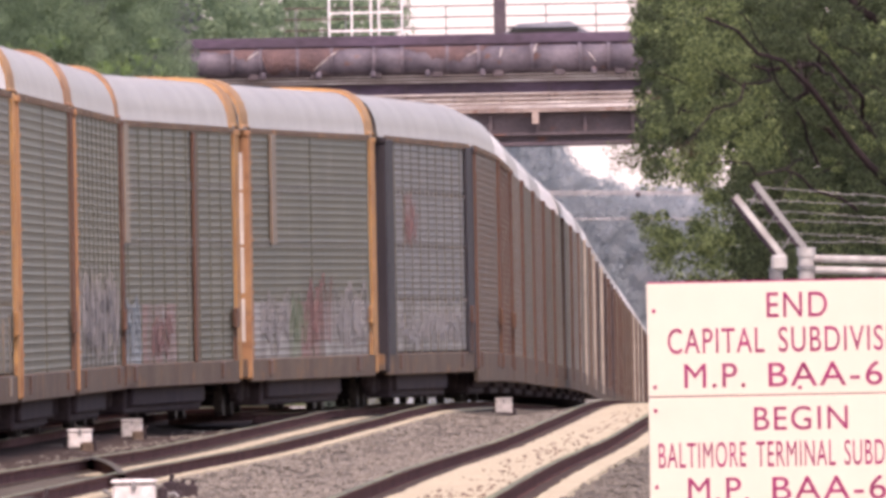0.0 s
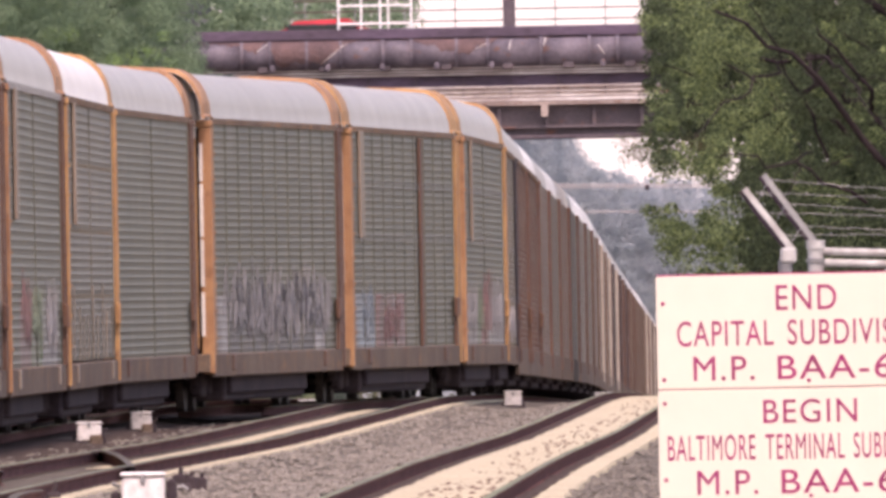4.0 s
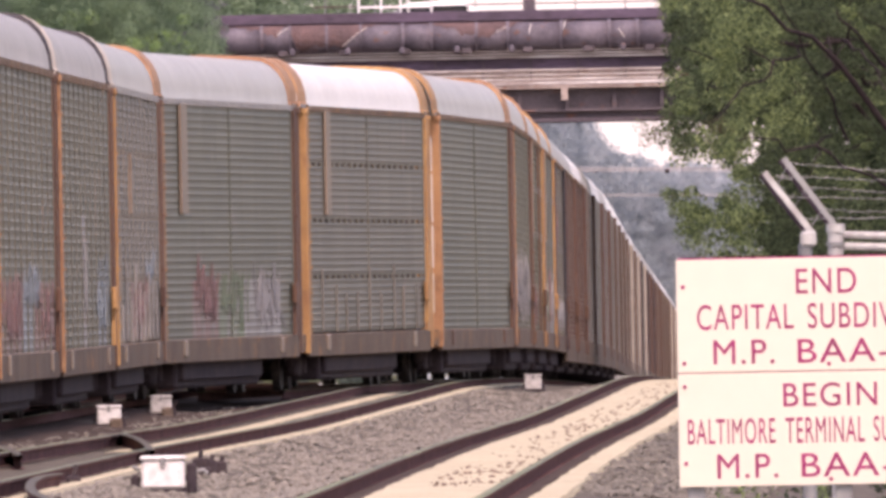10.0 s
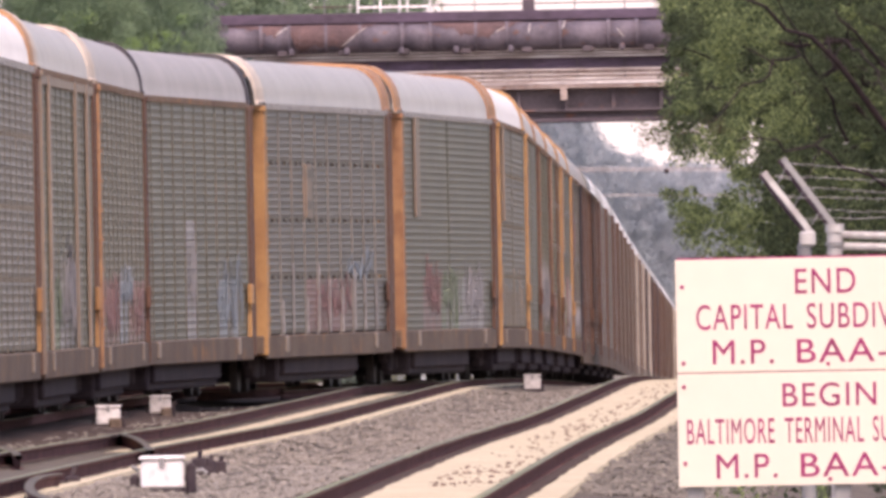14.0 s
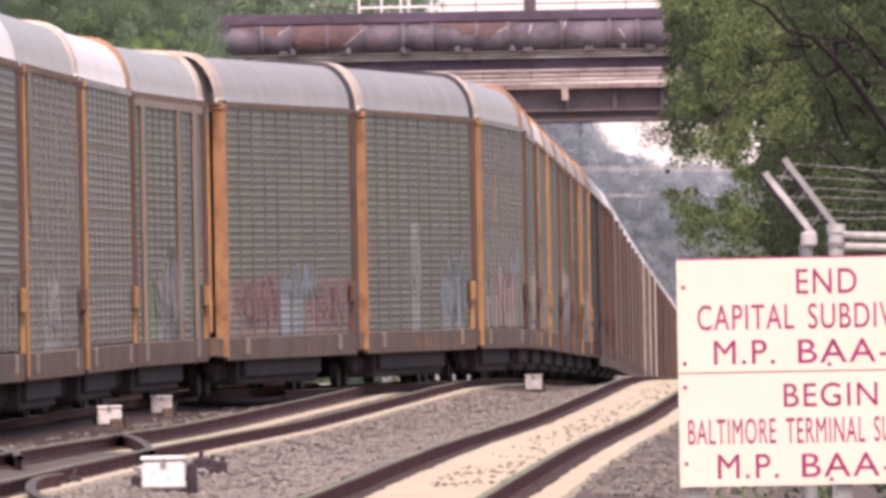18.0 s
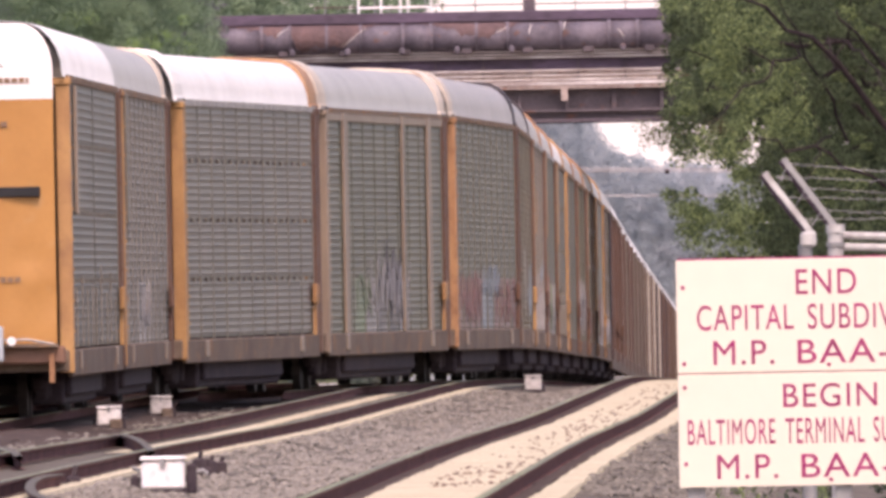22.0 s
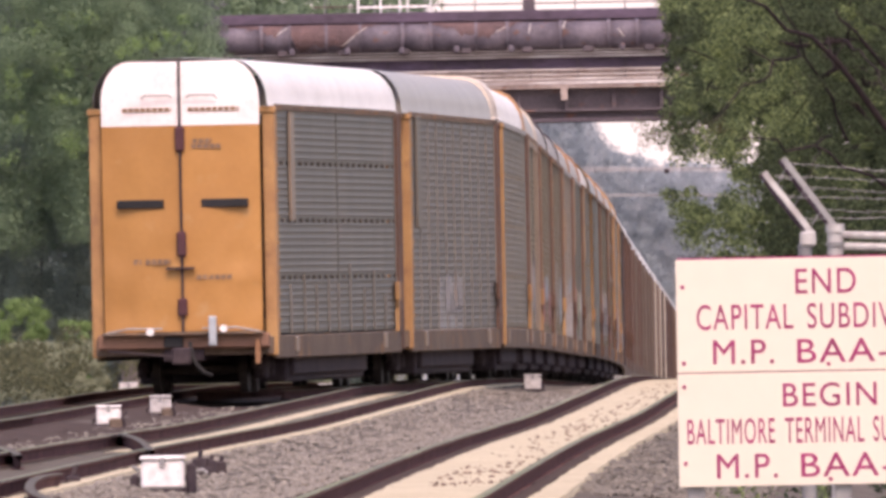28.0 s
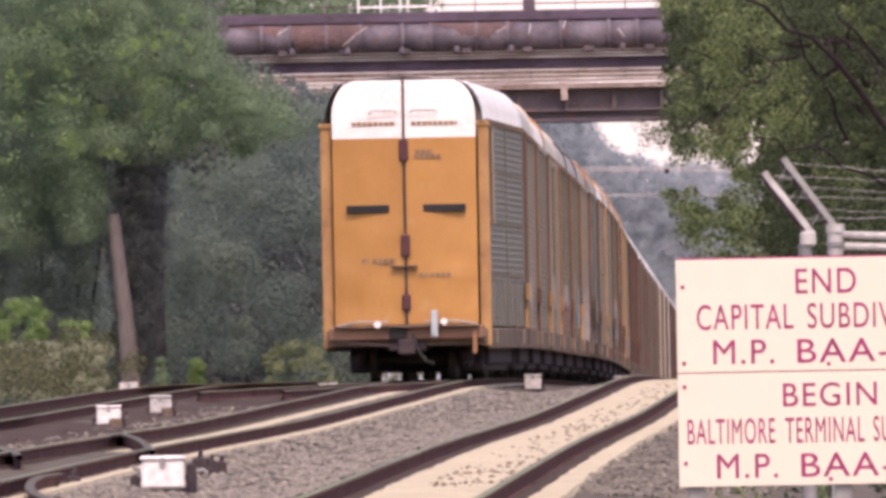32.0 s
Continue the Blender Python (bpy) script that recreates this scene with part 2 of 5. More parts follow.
mid_x = spline([(60, -7.83), (300, -4.08), (553.5, -0.02), (681, 1.71), (821, 3.56), (910, 4.55), (1400, 10.15), (2400, 21.5)])


def left_x(y):
    return -6.455 + 0.016 * (y - 442.4)


def right_x(y):
    return mid_x(y) + max(4.82 - 0.0008 * (y - 226.5), 4.5)


def shift(y, y0, length, ease, out):
    """From 0 to 1 over length, with eased ends, like a crossover."""
    d, top = min(max(y - y0, 0), length), 1 / (length - ease / 2 - out / 2)
    if d < ease:
        return top * d * d / (2 * ease)
    if d > length - out:
        return 1 - top * (length - d) ** 2 / (2 * out)
    return top * (d - ease / 2)


def train_x(y):
    w = shift(y, 449.4, 99.9, 9.3, 43.9)
    return (left_x(y) + 0.07) * (1 - w) + (mid_x(y) + 0.08 * math.exp(-(((y - 548) / 50) ** 2))) * w


def cross_x(y):
    """The other crossover, nearer the camera, from the middle track to the left one."""
    w = shift(y, 262, 112, 20, 20)
    return mid_x(y) * (1 - w) + left_x(y) * w


# ---- ground ----
def ground_z(x, y):
    """Ballast just below the rails, a dip between tracks, falling off at the sides."""
    ds = [abs(x - f(y)) for f in (left_x, mid_x, right_x)]
    d = min(ds)
    z = rail_z(y) - 0.16 - 0.1 * min(max((d - 1.25) / 0.7, 0), 1)
    if x > right_x(y):
        z -= 0.35 * min(max((x - right_x(y) - 2.0) / 2.0, 0), 1)
    if x < left_x(y):
        z -= 0.2 * min(max((left_x(y) - x - 1.9) / 2.0, 0), 1)
    if d > 1.3:
        z += 0.05 * noise.noise((x * 1.1, y * 0.12, 0)) + 0.02 * noise.noise((x * 5, y * 0.6, 3))
    return z


def build_ground():
    us = [-900, -400, -150, -60, -30] + [i * 0.35 for i in range(-50, 40)] + [18, 30, 60, 150, 400, 900]
    ys = [-60, 0, 50, 100, 140, 170] + [190 + i * 2.5 for i in range(230)] + [790 + i * 30 for i in range(30)] + [1800, 2200, 2800, 3500, 4500]
    vs, fs = [], []
    for y in ys:
        for u in us:
            x = mid_x(min(y, 2400)) + u
            far = min(max((y - 1400) / 600, 0), 1)
            vs.append((x, y, ground_z(x, y) * (1 - far) - 8.0 * far if abs(u) < 30 else (rail_z(min(y, 1400)) - 0.6) * (1 - far) - 8.0 * far))
    n = len(us)
    for j in range(len(ys) - 1):
        for i in range(n - 1):
            fs.append((j * n + i, j * n + i + 1, (j + 1) * n + i + 1, (j + 1) * n + i))
    me = bpy.data.meshes.new("ground")
    me.from_pydata(vs, [], fs)
    ob = put_mesh("ground", me, M["ballast"])
    tagged(ob, "grey crushed-stone railway ballast ground", "ground", kind="structure")


def ribbon(name, fn, off0, off1, y0, y1, lift, step, material, label):
    """A strip of fine pale stone along a track, with ragged edges."""
    secs, y = [], y0
    while y <= y1:
        c = fn(y)
        a = c + off0 + 0.05 * noise.noise((y * 0.9, off0 * 7, 1))
        b = c + off1 + 0.06 * noise.noise((y * 0.7, off1 * 5, 9))
        z = rail_z(y) - 0.15 + lift
        secs.append([(a, y, z - 0.05), (a + 0.04, y, z), ((a + b) / 2, y, z + 0.012 * noise.noise((y, 0, 2))), (b - 0.04, y, z), (b, y, z - 0.14)])
        y += step
    ob = part(name, loft(secs), material)
    tagged(ob, label, "ballast", kind="structure")


PROFILE_SIDE = [(-0.036, -0.012), (-0.036, -0.04), (-0.01, -0.05), (-0.01, -0.145), (-0.07, -0.16), (-0.07, -0.172), (0.07, -0.172), (0.07, -0.16), (0.01, -0.145), (0.01, -0.05), (0.036, -0.04), (0.036, -0.012)]
PROFILE_TOP = [(-0.036, -0.012), (-0.03, -0.002), (0.0, 0.0), (0.03, -0.002), (0.036, -0.012)]


def lay_rail(parent, fn, off, y0, y1, step):
    ys = np.arange(y0, y1 + 0.01, step)
    wob = [0.006 * noise.noise((off, y * 0.05, 4)) for y in ys]
    r = part("rail", loft([[(fn(y) + off + px, y, rail_z(y) + pz + w) for px, pz in PROFILE_SIDE] for y, w in zip(ys, wob)]), M["rail_side"], parent)
    part("running_surface", loft([[(fn(y) + off + px, y, rail_z(y) + pz + w) for px, pz in PROFILE_TOP] for y, w in zip(ys, wob)]), M["rail_top"], r, "worn shiny rail head")


def build_tracks():
    for name, fn, y0, y1, label in (("track_1", left_x, 60, 900, "far railway track with brown steel rails"), ("track_2", mid_x, 60, 1500, "middle railway track with dark steel rails"),
                                    ("track_3", right_x, 60, 1500, "railway track with dark rails on pale sandy ballast")):
        t = thing(name, label, "railway track", kind="structure")
        for off in (-0.7535, 0.7535):
            lay_rail(t, fn, off, y0, y1, 3.0)
    for name, fn, y0, y1 in (("crossover_1", train_x, 486, 580), ("crossover_2", cross_x, 300, 410)):
        t = thing(name, "crossover rails curving between two tracks", "railway track", kind="structure")
        for off in (-0.7535, 0.7535):
            lay_rail(t, fn, off, y0, y1, 2.0)
    for name, fn, a, b in (("ballast_strip_5", mid_x, -6.6, -0.6), ("ballast_strip_6", left_x, -7.0, 1.6)):
        ys = np.arange(240, 700, 2.5)
        us = np.linspace(a, b, 14)
        ob = part(name, loft([[(fn(y) + u + 0.08 * noise.noise((y * 0.3, u, 5)), y, ground_z(fn(y) + u, y) + 0.012) for u in us] for y in ys]), M["dirt_shadow"])
        tagged(ob, "dark oil-stained ballast between the far tracks", "ballast", kind="structure")
    # shadows of the rails on the ballast, painted as narrow dark strips
    for name, fn, a, b in (("ballast_strip_7", right_x, -0.72, -0.45), ("ballast_strip_8", right_x, 0.8, 1.0), ("ballast_strip_9", mid_x, 0.8, 0.97)):
        ribbon(name, fn, a, b, 150, 700, 0.02, 1.2, M["dirt_shadow"], "dark ballast along the rail foot with the rail's shadow in its colour")
    ribbon("ballast_strip_1", right_x, -0.48, 0.64, 150, 700, 0.05, 1.2, M["sand"], "pale sandy stone between the rails")
    ribbon("ballast_strip_2", right_x, 0.97, 1.32, 150, 700, 0.03, 1.2, M["sand"], "pale sandy stone strip beside the rail")
    ribbon("ballast_strip_3", mid_x, 0.94, 1.2, 200, 600, 0.03, 1.2, M["sand"], "pale sandy stone strip beside the rail")
    ribbon("ballast_strip_4", mid_x, -0.42, -0.05, 325, 560, 0.0, 1.2, M["sand"], "pale sandy stone between the rails")


# ---- autorack cars ----
HW, LEN, PITCH_CAR = 1.55, 27.4, 28.6
POST_N, ROWS_N = 11, 4
ROW_H, Z_LOW, Z_TOP = 1.0, 0.98, 4.98


def rib_panel(width, height, ribs, depth=0.008):
    """A side screen panel with horizontal ribs, facing +x."""
    prof, p = [], height / ribs
    for i in range(ribs):
        z = i * p
        prof += [(0, z), (0, z + p * 0.44), (depth, z + p * 0.54), (depth, z + p * 0.72), (0, z + p * 0.95)]
    prof.append((0, height))
    return loft([[(x, y, z) for x, z in prof] for y in (0, width)])


KIT = {}


def kit():
    w = 25.2 / (POST_N - 1)
    KIT["panel"] = mesh_of("panel", rib_panel(w - 0.01, ROW_H, RIBS))
    KIT["seam_panel"] = mesh_of("seam_panel", rib_panel(w - 0.01, ROW_H - 0.06, RIBS))
    KIT["long_panel"] = mesh_of("long_panel", rib_panel(25.2, ROW_H * ROWS_N, RIBS * ROWS_N))
    KIT["post"] = mesh_of("post", box(0, 0.037, -0.045, 0.045, 0, Z_TOP - Z_LOW, 0.006))
    KIT["deep_post"] = mesh_of("post", box(0, 0.043, -0.05, 0.05, 0, Z_TOP - Z_LOW, 0.008))
    b = bmesh.new()
    for k in range(20):
        y = -12.6 + 1.26 * k
        add_box(b, HW - 0.01, HW + 0.022, y + 0.02, y + 0.5, -0.07, 0.0)
    KIT["seam_strip"] = mesh_of("seam_strip", b)
    b = box(HW - 0.14, HW + 0.07, -0.13, 0.13, 0.66, Z_TOP - 0.06, 0.015)
    add_box(b, HW - 0.02, HW + 0.055, 0.13, 0.6, 0.98, Z_TOP, 0.01)
    add_box(b, HW - 0.2, HW + 0.09, -0.17, 0.17, Z_TOP - 0.1, Z_TOP + 0.01, 0.02)
    for k in range(8):
        add_box(b, HW + 0.055, HW + 0.08, 0.2, 0.55, 1.25 + k * 0.45, 1.29 + k * 0.45)
    KIT["end_post"] = mesh_of("end_post", b)
    sec = [(HW, 5.0)] + [(HW - 0.03 - 0.6 * (1 - math.cos(radians(a))), 5.04 + 0.77 * math.sin(radians(a))) for a in range(0, 91, 15)] + [(0.5, 5.84), (0, 5.86)]
    sec = sec + [(-x, z) for x, z in sec[-2::-1]]
    rs = []
    n = 46
    for k in range(n + 1):
        y = -13.68 + 27.36 * k / n
        lift = 0.01 if k % 2 else 0.0
        rs.append([(x * (1 + lift * 0.3), y, z + lift) for x, z in sec])
    KIT["roof"] = mesh_of("roof", loft(rs), True)
    KIT["roof_far"] = mesh_of("roof_far", loft([[(x, y, z) for x, z in sec] for y in (-13.68, 13.68)]), True)
    bands = [[(x * 1.018, y, 5.05 + (z - 5.02) * 1.035 + 0.02) for x, z in sec] for y in (-0.8, -0.74, 0.74, 0.8)]
    for j in (0, 3):
        bands[j] = [(x * 0.985, y, z - 0.06) for x, y, z in bands[j]]
    KIT["roof_band"] = mesh_of("roof_band", loft(bands))
    b = bmesh.new()
    for k in range(64):
        y = -12.6 + 25.2 * k / 63
        add_box(b, HW - 0.02, HW + 0.05, y - 0.12, y + 0.12, 4.93, 5.03)
    KIT["eave"] = mesh_of("eave", b)
    KIT["header"] = mesh_of("header", box(HW - 0.02, HW + 0.045, -12.7, 12.7, 4.8, 4.97, 0.01))
    KIT["streak"] = mesh_of("streak", box(0.02, 0.043, -0.07, 0.05, 0.05, 1.0, 0.004))
    KIT["deck"] = mesh_of("deck", box(-HW, HW, -13.6, 13.6, 0.78, 1.0, 0.02))
    KIT["side_sill"] = mesh_of("side_sill", box(HW - 0.05, HW + 0.04, -13.3, 13.3, 0.6, 1.0, 0.02))
    KIT["centre_sill"] = mesh_of("centre_sill", box(-0.35, 0.35, -13.9, 13.9, 0.6, 0.85))
    b = box(-1.3, 1.3, -8.1, 8.1, 0.17, 0.78, 0.04)
    add_box(b, 1.28, 1.4, -7.7, 7.7, 0.3, 0.7, 0.03)
    KIT["well"] = mesh_of("well", b)
    KIT["end_beam"] = mesh_of("end_beam", box(-HW, HW, -13.72, -13.6, 0.68, 1.0, 0.02))
    b = bmesh.new()
    for s in (-1, 1):
        add_box(b, s * 0.98 - 0.09, s * 0.98 + 0.09, -1.25, 1.25, 0.4, 0.62, 0.04)
        add_box(b, s * 0.98 - 0.11, s * 0.98 + 0.11, -0.3, 0.3, 0.25, 0.7, 0.03)
        for y in (-0.88, 0.88):
            add_box(b, s * 1.02 - 0.1, s * 1.02 + 0.1, y - 0.16, y + 0.16, 0.28, 0.58, 0.04)
    add_box(b, -1.0, 1.0, -0.22, 0.22, 0.4, 0.72)
    KIT["bogie"] = mesh_of("bogie", b)
    b = bmesh.new()
    for s in (-1, 1):
        add_tube(b, [(s * 0.69, 0, 0.42), (s * 0.83, 0, 0.42)], 0.42, 20)
    add_tube(b, [(-0.8, 0, 0.42), (0.8, 0, 0.42)], 0.09, 8)
    KIT["wheelset"] = mesh_of("wheelset", b)
    b = tube([(0, -14.35, 0.68), (0, -13.4, 0.72)], 0.1, 6)
    add_box(b, -0.16, 0.16, -14.5, -14.25, 0.52, 0.82, 0.03)
    KIT["coupler"] = mesh_of("coupler", b)
    # end doors, gently bowed, white above and painted below
    for tag, z0, z1 in (("door", 1.1, 4.68), ("door_top", 4.684, 5.8)):
        for s, nm in ((-1, "l"), (1, "r")):
            secs = []
            zs = [z0 + (z1 - z0) * k / 22 for k in range(23)]
            for z in zs:
                half = 1.38 if z < 5.1 else 1.38 - 0.5 * (1 - math.sqrt(max(0.0, 1 - ((z - 5.1) / 0.72) ** 2)))
                row = []
                for k in range(13):
                    u = k / 12
                    x = s * (0.025 + (half - 0.025) * u)
                    y = -13.78 - 0.16 * math.cos(u * 1.5) + 0.03 * noise.noise((u * 2.5 + s * 9, z * 1.7, 3)) + 0.03 * noise.noise((u * 5, z * 3.2, 8 + s)) * max(0.0, 1.4 - abs(z - 1.9))
                    row.append((x, y, z))
                secs.append(row)
            KIT[tag + nm] = mesh_of(tag, loft(secs), True)
    KIT["bar"] = mesh_of("lock_bar", tube([(0, -13.98, 1.1), (0, -13.98, 5.7)], 0.024, 6))
    KIT["side_screen"] = mesh_of("far_side", box(-HW - 0.03, -HW, -13.2, 13.2, 1.0, 4.9))
    KIT["core"] = mesh_of("core", box(-1.3, 1.36, -12.9, 12.9, 1.0, 4.86))
    KIT["bracket"] = mesh_of("bracket", box(HW + 0.03, HW + 0.07, -0.3, 0.3, 0.7, 0.98, 0.02))
    b = box(HW + 0.04, HW + 0.12, -0.28, 0.28, 1.55, 1.9, 0.02)
    add_box(b, HW + 0.03, HW + 0.09, -0.12, 0.12, 1.0, 1.55)
    KIT["brake"] = mesh_of("hand_brake", b)


def paint(name, base, alt=None, rough=0.6, rust=(0.13, 0.06, 0.035), rust_at=0.6, size=1.2, metal=0.0, **kw):
    return mat(name, base, rough, metal, alt, size=size, rust=rust, rust_at=rust_at, spread=0.08, **{"grain": (0.88, 1.08), **kw})


YEL = paint("yellow_paint", (0.45, 0.255, 0.105), (0.34, 0.18, 0.08), rust_at=0.55, size=0.8, rust=(0.27, 0.14, 0.07))
ORA = paint("orange_paint", (0.41, 0.225, 0.11), (0.3, 0.15, 0.08), rust_at=0.52, size=0.7, rust=(0.25, 0.125, 0.065))
BRN = paint("brown_paint", (0.132, 0.07, 0.047), (0.093, 0.05, 0.038))
LATCH = paint("latch_red", (0.085, 0.03, 0.035), (0.06, 0.026, 0.03))
BLK = paint("dark_paint", (0.026, 0.023, 0.03), (0.04, 0.034, 0.04), rust_at=0.75)
WHT = paint("white_paint", (0.75, 0.72, 0.68), (0.62, 0.58, 0.54), rust=(0.4, 0.25, 0.16), rust_at=0.7)
CRM = paint("cream_paint", (0.6, 0.52, 0.43), (0.48, 0.4, 0.32))
DOOR_Y = paint("door_yellow", (0.45, 0.228, 0.072), (0.39, 0.19, 0.06), rough=0.45, rust=(0.42, 0.24, 0.1), rust_at=0.62, size=1.1, grain=(0.95, 1.04), bump=0.08)
DOOR_W = paint("door_white", (0.8, 0.76, 0.74), (0.74, 0.68, 0.66), rough=0.5, rust=(0.6, 0.5, 0.45), rust_at=0.7)
ROOF_G = paint("roof_grey", (0.44, 0.42, 0.385), (0.38, 0.36, 0.33), rough=0.5, metal=0.3, rust=(0.3, 0.27, 0.26), rust_at=0.7)
ROOF_W = paint("roof_white", (0.76, 0.735, 0.7), (0.68, 0.655, 0.62), rough=0.5, rust=(0.5, 0.47, 0.46), rust_at=0.72)
ROOF_D = paint("roof_dark", (0.37, 0.345, 0.325), (0.31, 0.29, 0.27), rough=0.55, metal=0.3, rust=(0.25, 0.21, 0.2), rust_at=0.66)
STR = dict(stretch=(1, 0.5, 0.35), fine=5.0, rough=0.48, spec=0.85, slots=0.32)
P_GRY = paint("panel_grey", (0.139, 0.119, 0.084), (0.105, 0.088, 0.061), metal=0.2, rust=(0.2, 0.14, 0.11), **STR)
P_GRN = paint("panel_green", (0.110, 0.101, 0.064), (0.084, 0.077, 0.048), metal=0.2, rust=(0.17, 0.14, 0.11), **STR)
P_BRN = paint("panel_brown", (0.113, 0.089, 0.069), (0.082, 0.064, 0.051), metal=0.2, rust=(0.17, 0.11, 0.085), **STR)
P_LIL = paint("panel_lilac", (0.160, 0.138, 0.106), (0.120, 0.101, 0.078), metal=0.2, rust=(0.22, 0.16, 0.14), **STR)
P_ASH = paint("panel_ash", (0.105, 0.088, 0.068), (0.075, 0.064, 0.048), metal=0.1, rust=(0.15, 0.11, 0.09), **STR)
P_TAN = paint("strip_tan", (0.264, 0.198, 0.141), (0.202, 0.145, 0.106), metal=0.1, rust=(0.22, 0.16, 0.12), **{**STR, "slots": 0.0})
P_PAL = paint("post_pale", (0.203, 0.173, 0.141), (0.154, 0.133, 0.110), metal=0.1, rust=(0.3, 0.2, 0.13), **{**STR, "slots": 0.0})
P_DRK = paint("panel_dark", (0.12, 0.11, 0.11), (0.17, 0.155, 0.15), metal=0.2, rust=(0.12, 0.08, 0.07), **STR)
SPRAY = dict(w=(0.36, 0.34, 0.33), r=(0.27, 0.13, 0.12), g=(0.17, 0.22, 0.13), b=(0.26, 0.31, 0.34), k=(0.085, 0.08, 0.085))
GRAF = {k: mat("spray_" + k, c, 0.8, size=0.25, amount=1.0, alt=tuple(0.5 * v + 0.08 for v in c)) for k, c in SPRAY.items()}
TAGGED = {}


def tagged_panel(pan, key):
    """The panel's paint with faded spray paint soaked into the ribs."""
    if (pan.name, key) not in TAGGED:
        c = SPRAY[key]
        TAGGED[pan.name, key] = mat("sprayed_" + pan.name, (0.145, 0.13, 0.108), 0.5, 0.15, alt=c, size=0.75, fine=6.0, amount=0.55, stretch=(1, 0.55, 0.45),
                                    rust=(0.34, 0.31, 0.3) if key != "w" else (0.12, 0.11, 0.11), rust_at=0.58, grain=(0.85, 1.1))
    return TAGGED[pan.name, key]


# last car first: panels, panel posts, end posts, roof, roof bands at the back and front, seams open, sprayed patches (colour, y0, y1, z0, z1)
CARS = [
    (P_ASH, P_ASH, YEL, ROOF_W, None, None, True, (), "grey ribbed screens and yellow corner posts"),
    (P_BRN, P_PAL, YEL, ROOF_G, None, CRM, False, (("w", -3.5, 1.5, 1.15, 2.0),), "weathered grey-brown screens and yellow posts"),
    (P_LIL, P_LIL, YEL, ROOF_W, ROOF_W, ORA, True, (), "pale grey screens with dark open seams"),
    (P_GRN, P_GRN, P_TAN, ROOF_G, CRM, CRM, False, (("g", -7, -4.5, 1.3, 2.0), ("w", -4, 4, 1.1, 2.3), ("k", -1, 2.5, 1.1, 2.5)), "green-grey screens and white spray paint"),
    (P_GRN, P_GRY, ORA, ROOF_D, CRM, BLK, False, (("r", -11, -3, 1.1, 2.0), ("b", -2, 4, 1.5, 2.2), ("r", 4, 11, 1.1, 1.9)), "green-grey screens with red and blue spray paint"),
    (P_GRN, P_GRY, ORA, ROOF_D, CRM, BLK, False, (("w", -2, -0.8, 1.2, 2.7), ("b", 5, 10, 1.1, 2.3)), "green-grey screens with pale spray paint"),
    (P_ASH, P_PAL, YEL, ROOF_G, CRM, ORA, True, (("r", -3, 4, 1.15, 1.9), ("b", 4, 8, 1.9, 2.4)), "pale mesh screens and faded red paint"),
    (P_GRN, P_GRN, ORA, ROOF_G, ORA, ORA, False, (("r", -7, -3.5, 1.15, 2.3), ("g", -2, 3, 1.15, 2.1), ("w", 4, 9, 1.1, 2.1)), "grey-green screens with sprayed lettering shapes"),
    (P_GRY, P_GRY, YEL, ROOF_W, ORA, YEL, True, (), "grey screens, bright roof and orange posts"),
    (P_GRN, P_GRN, ORA, ROOF_G, YEL, ORA, False, (), "plain grey-green screens and orange roof bands"),
    (P_GRN, P_GRN, ORA, ROOF_G, ORA, ORA, False, (("w", -11, 10, 1.15, 2.5), ("k", -9, 8, 1.3, 2.2)), "green-grey screens with a large sprayed block"),
    (P_GRN, P_GRN, ORA, ROOF_G, YEL, YEL, False, (("b", -11.5, -9, 1.0, 2.0), ("r", -6, -2, 1.1, 1.7)), "green-grey screens and a white corner post"),
    (P_GRN, P_GRN, ORA, ROOF_G, YEL, YEL, False, (("w", -11, -5.5, 1.1, 2.1), ("g", -5, -2.2, 1.1, 2.2), ("r", -1.5, 3, 1.1, 2.3), ("w", 4.5, 11, 1.1, 2.2)), "green-grey screens with red and white sprayed shapes"),
    (P_DRK, P_GRY, BLK, ROOF_G, None, None, True, (("r", -7, -5, 2.9, 3.9), ("w", -10, 9, 1.1, 1.7)), "dark screens and black corner posts"),
    (P_BRN, BRN, BRN, ROOF_G, None, None, False, (), "rusty brown screens and posts"),
    (P_BRN, BRN, BRN, ROOF_W, None, None, False, (), "rusty brown screens and posts"),
]
FITTINGS = {0: ((-10.2, -9.4, 3.0, 4.9, P_TAN),), 1: ((-11.4, -10.2, 2.9, 4.95, P_LIL),), 3: ((-9.8, -9.0, 1.0, 4.95, P_TAN), (9.0, 9.8, 1.0, 4.95, P_TAN), (3.2, 3.6, 1.0, 4.95, P_TAN)),
            6: ((-5.0, -3.9, 3.05, 4.0, P_TAN),), 7: ((-9.8, -8.6, 3.1, 4.95, P_TAN),), 8: ((-9.4, -8.4, 3.1, 4.95, P_TAN),), 11: ((-11.2, -10.2, 3.0, 4.95, P_TAN), (3.5, 4.1, 1.0, 4.9, BRN)), 12: ((-8.8, -7.8, 3.0, 4.95, P_TAN),),
            13: ((-13.2, -11.2, 0.98, 4.96, BLK), (11.4, 13.2, 0.98, 4.96, BLK))}
FAR_STYLES = [(P_BRN, BRN, BLK, ROOF_G), (P_BRN, P_LIL, BRN, ROOF_W), (P_LIL, BRN, BRN, ROOF_G), (P_GRY, P_BRN, CRM, ROOF_G), (P_BRN, P_GRY, BRN, ROOF_W)]
N_CARS = 48
cars = []


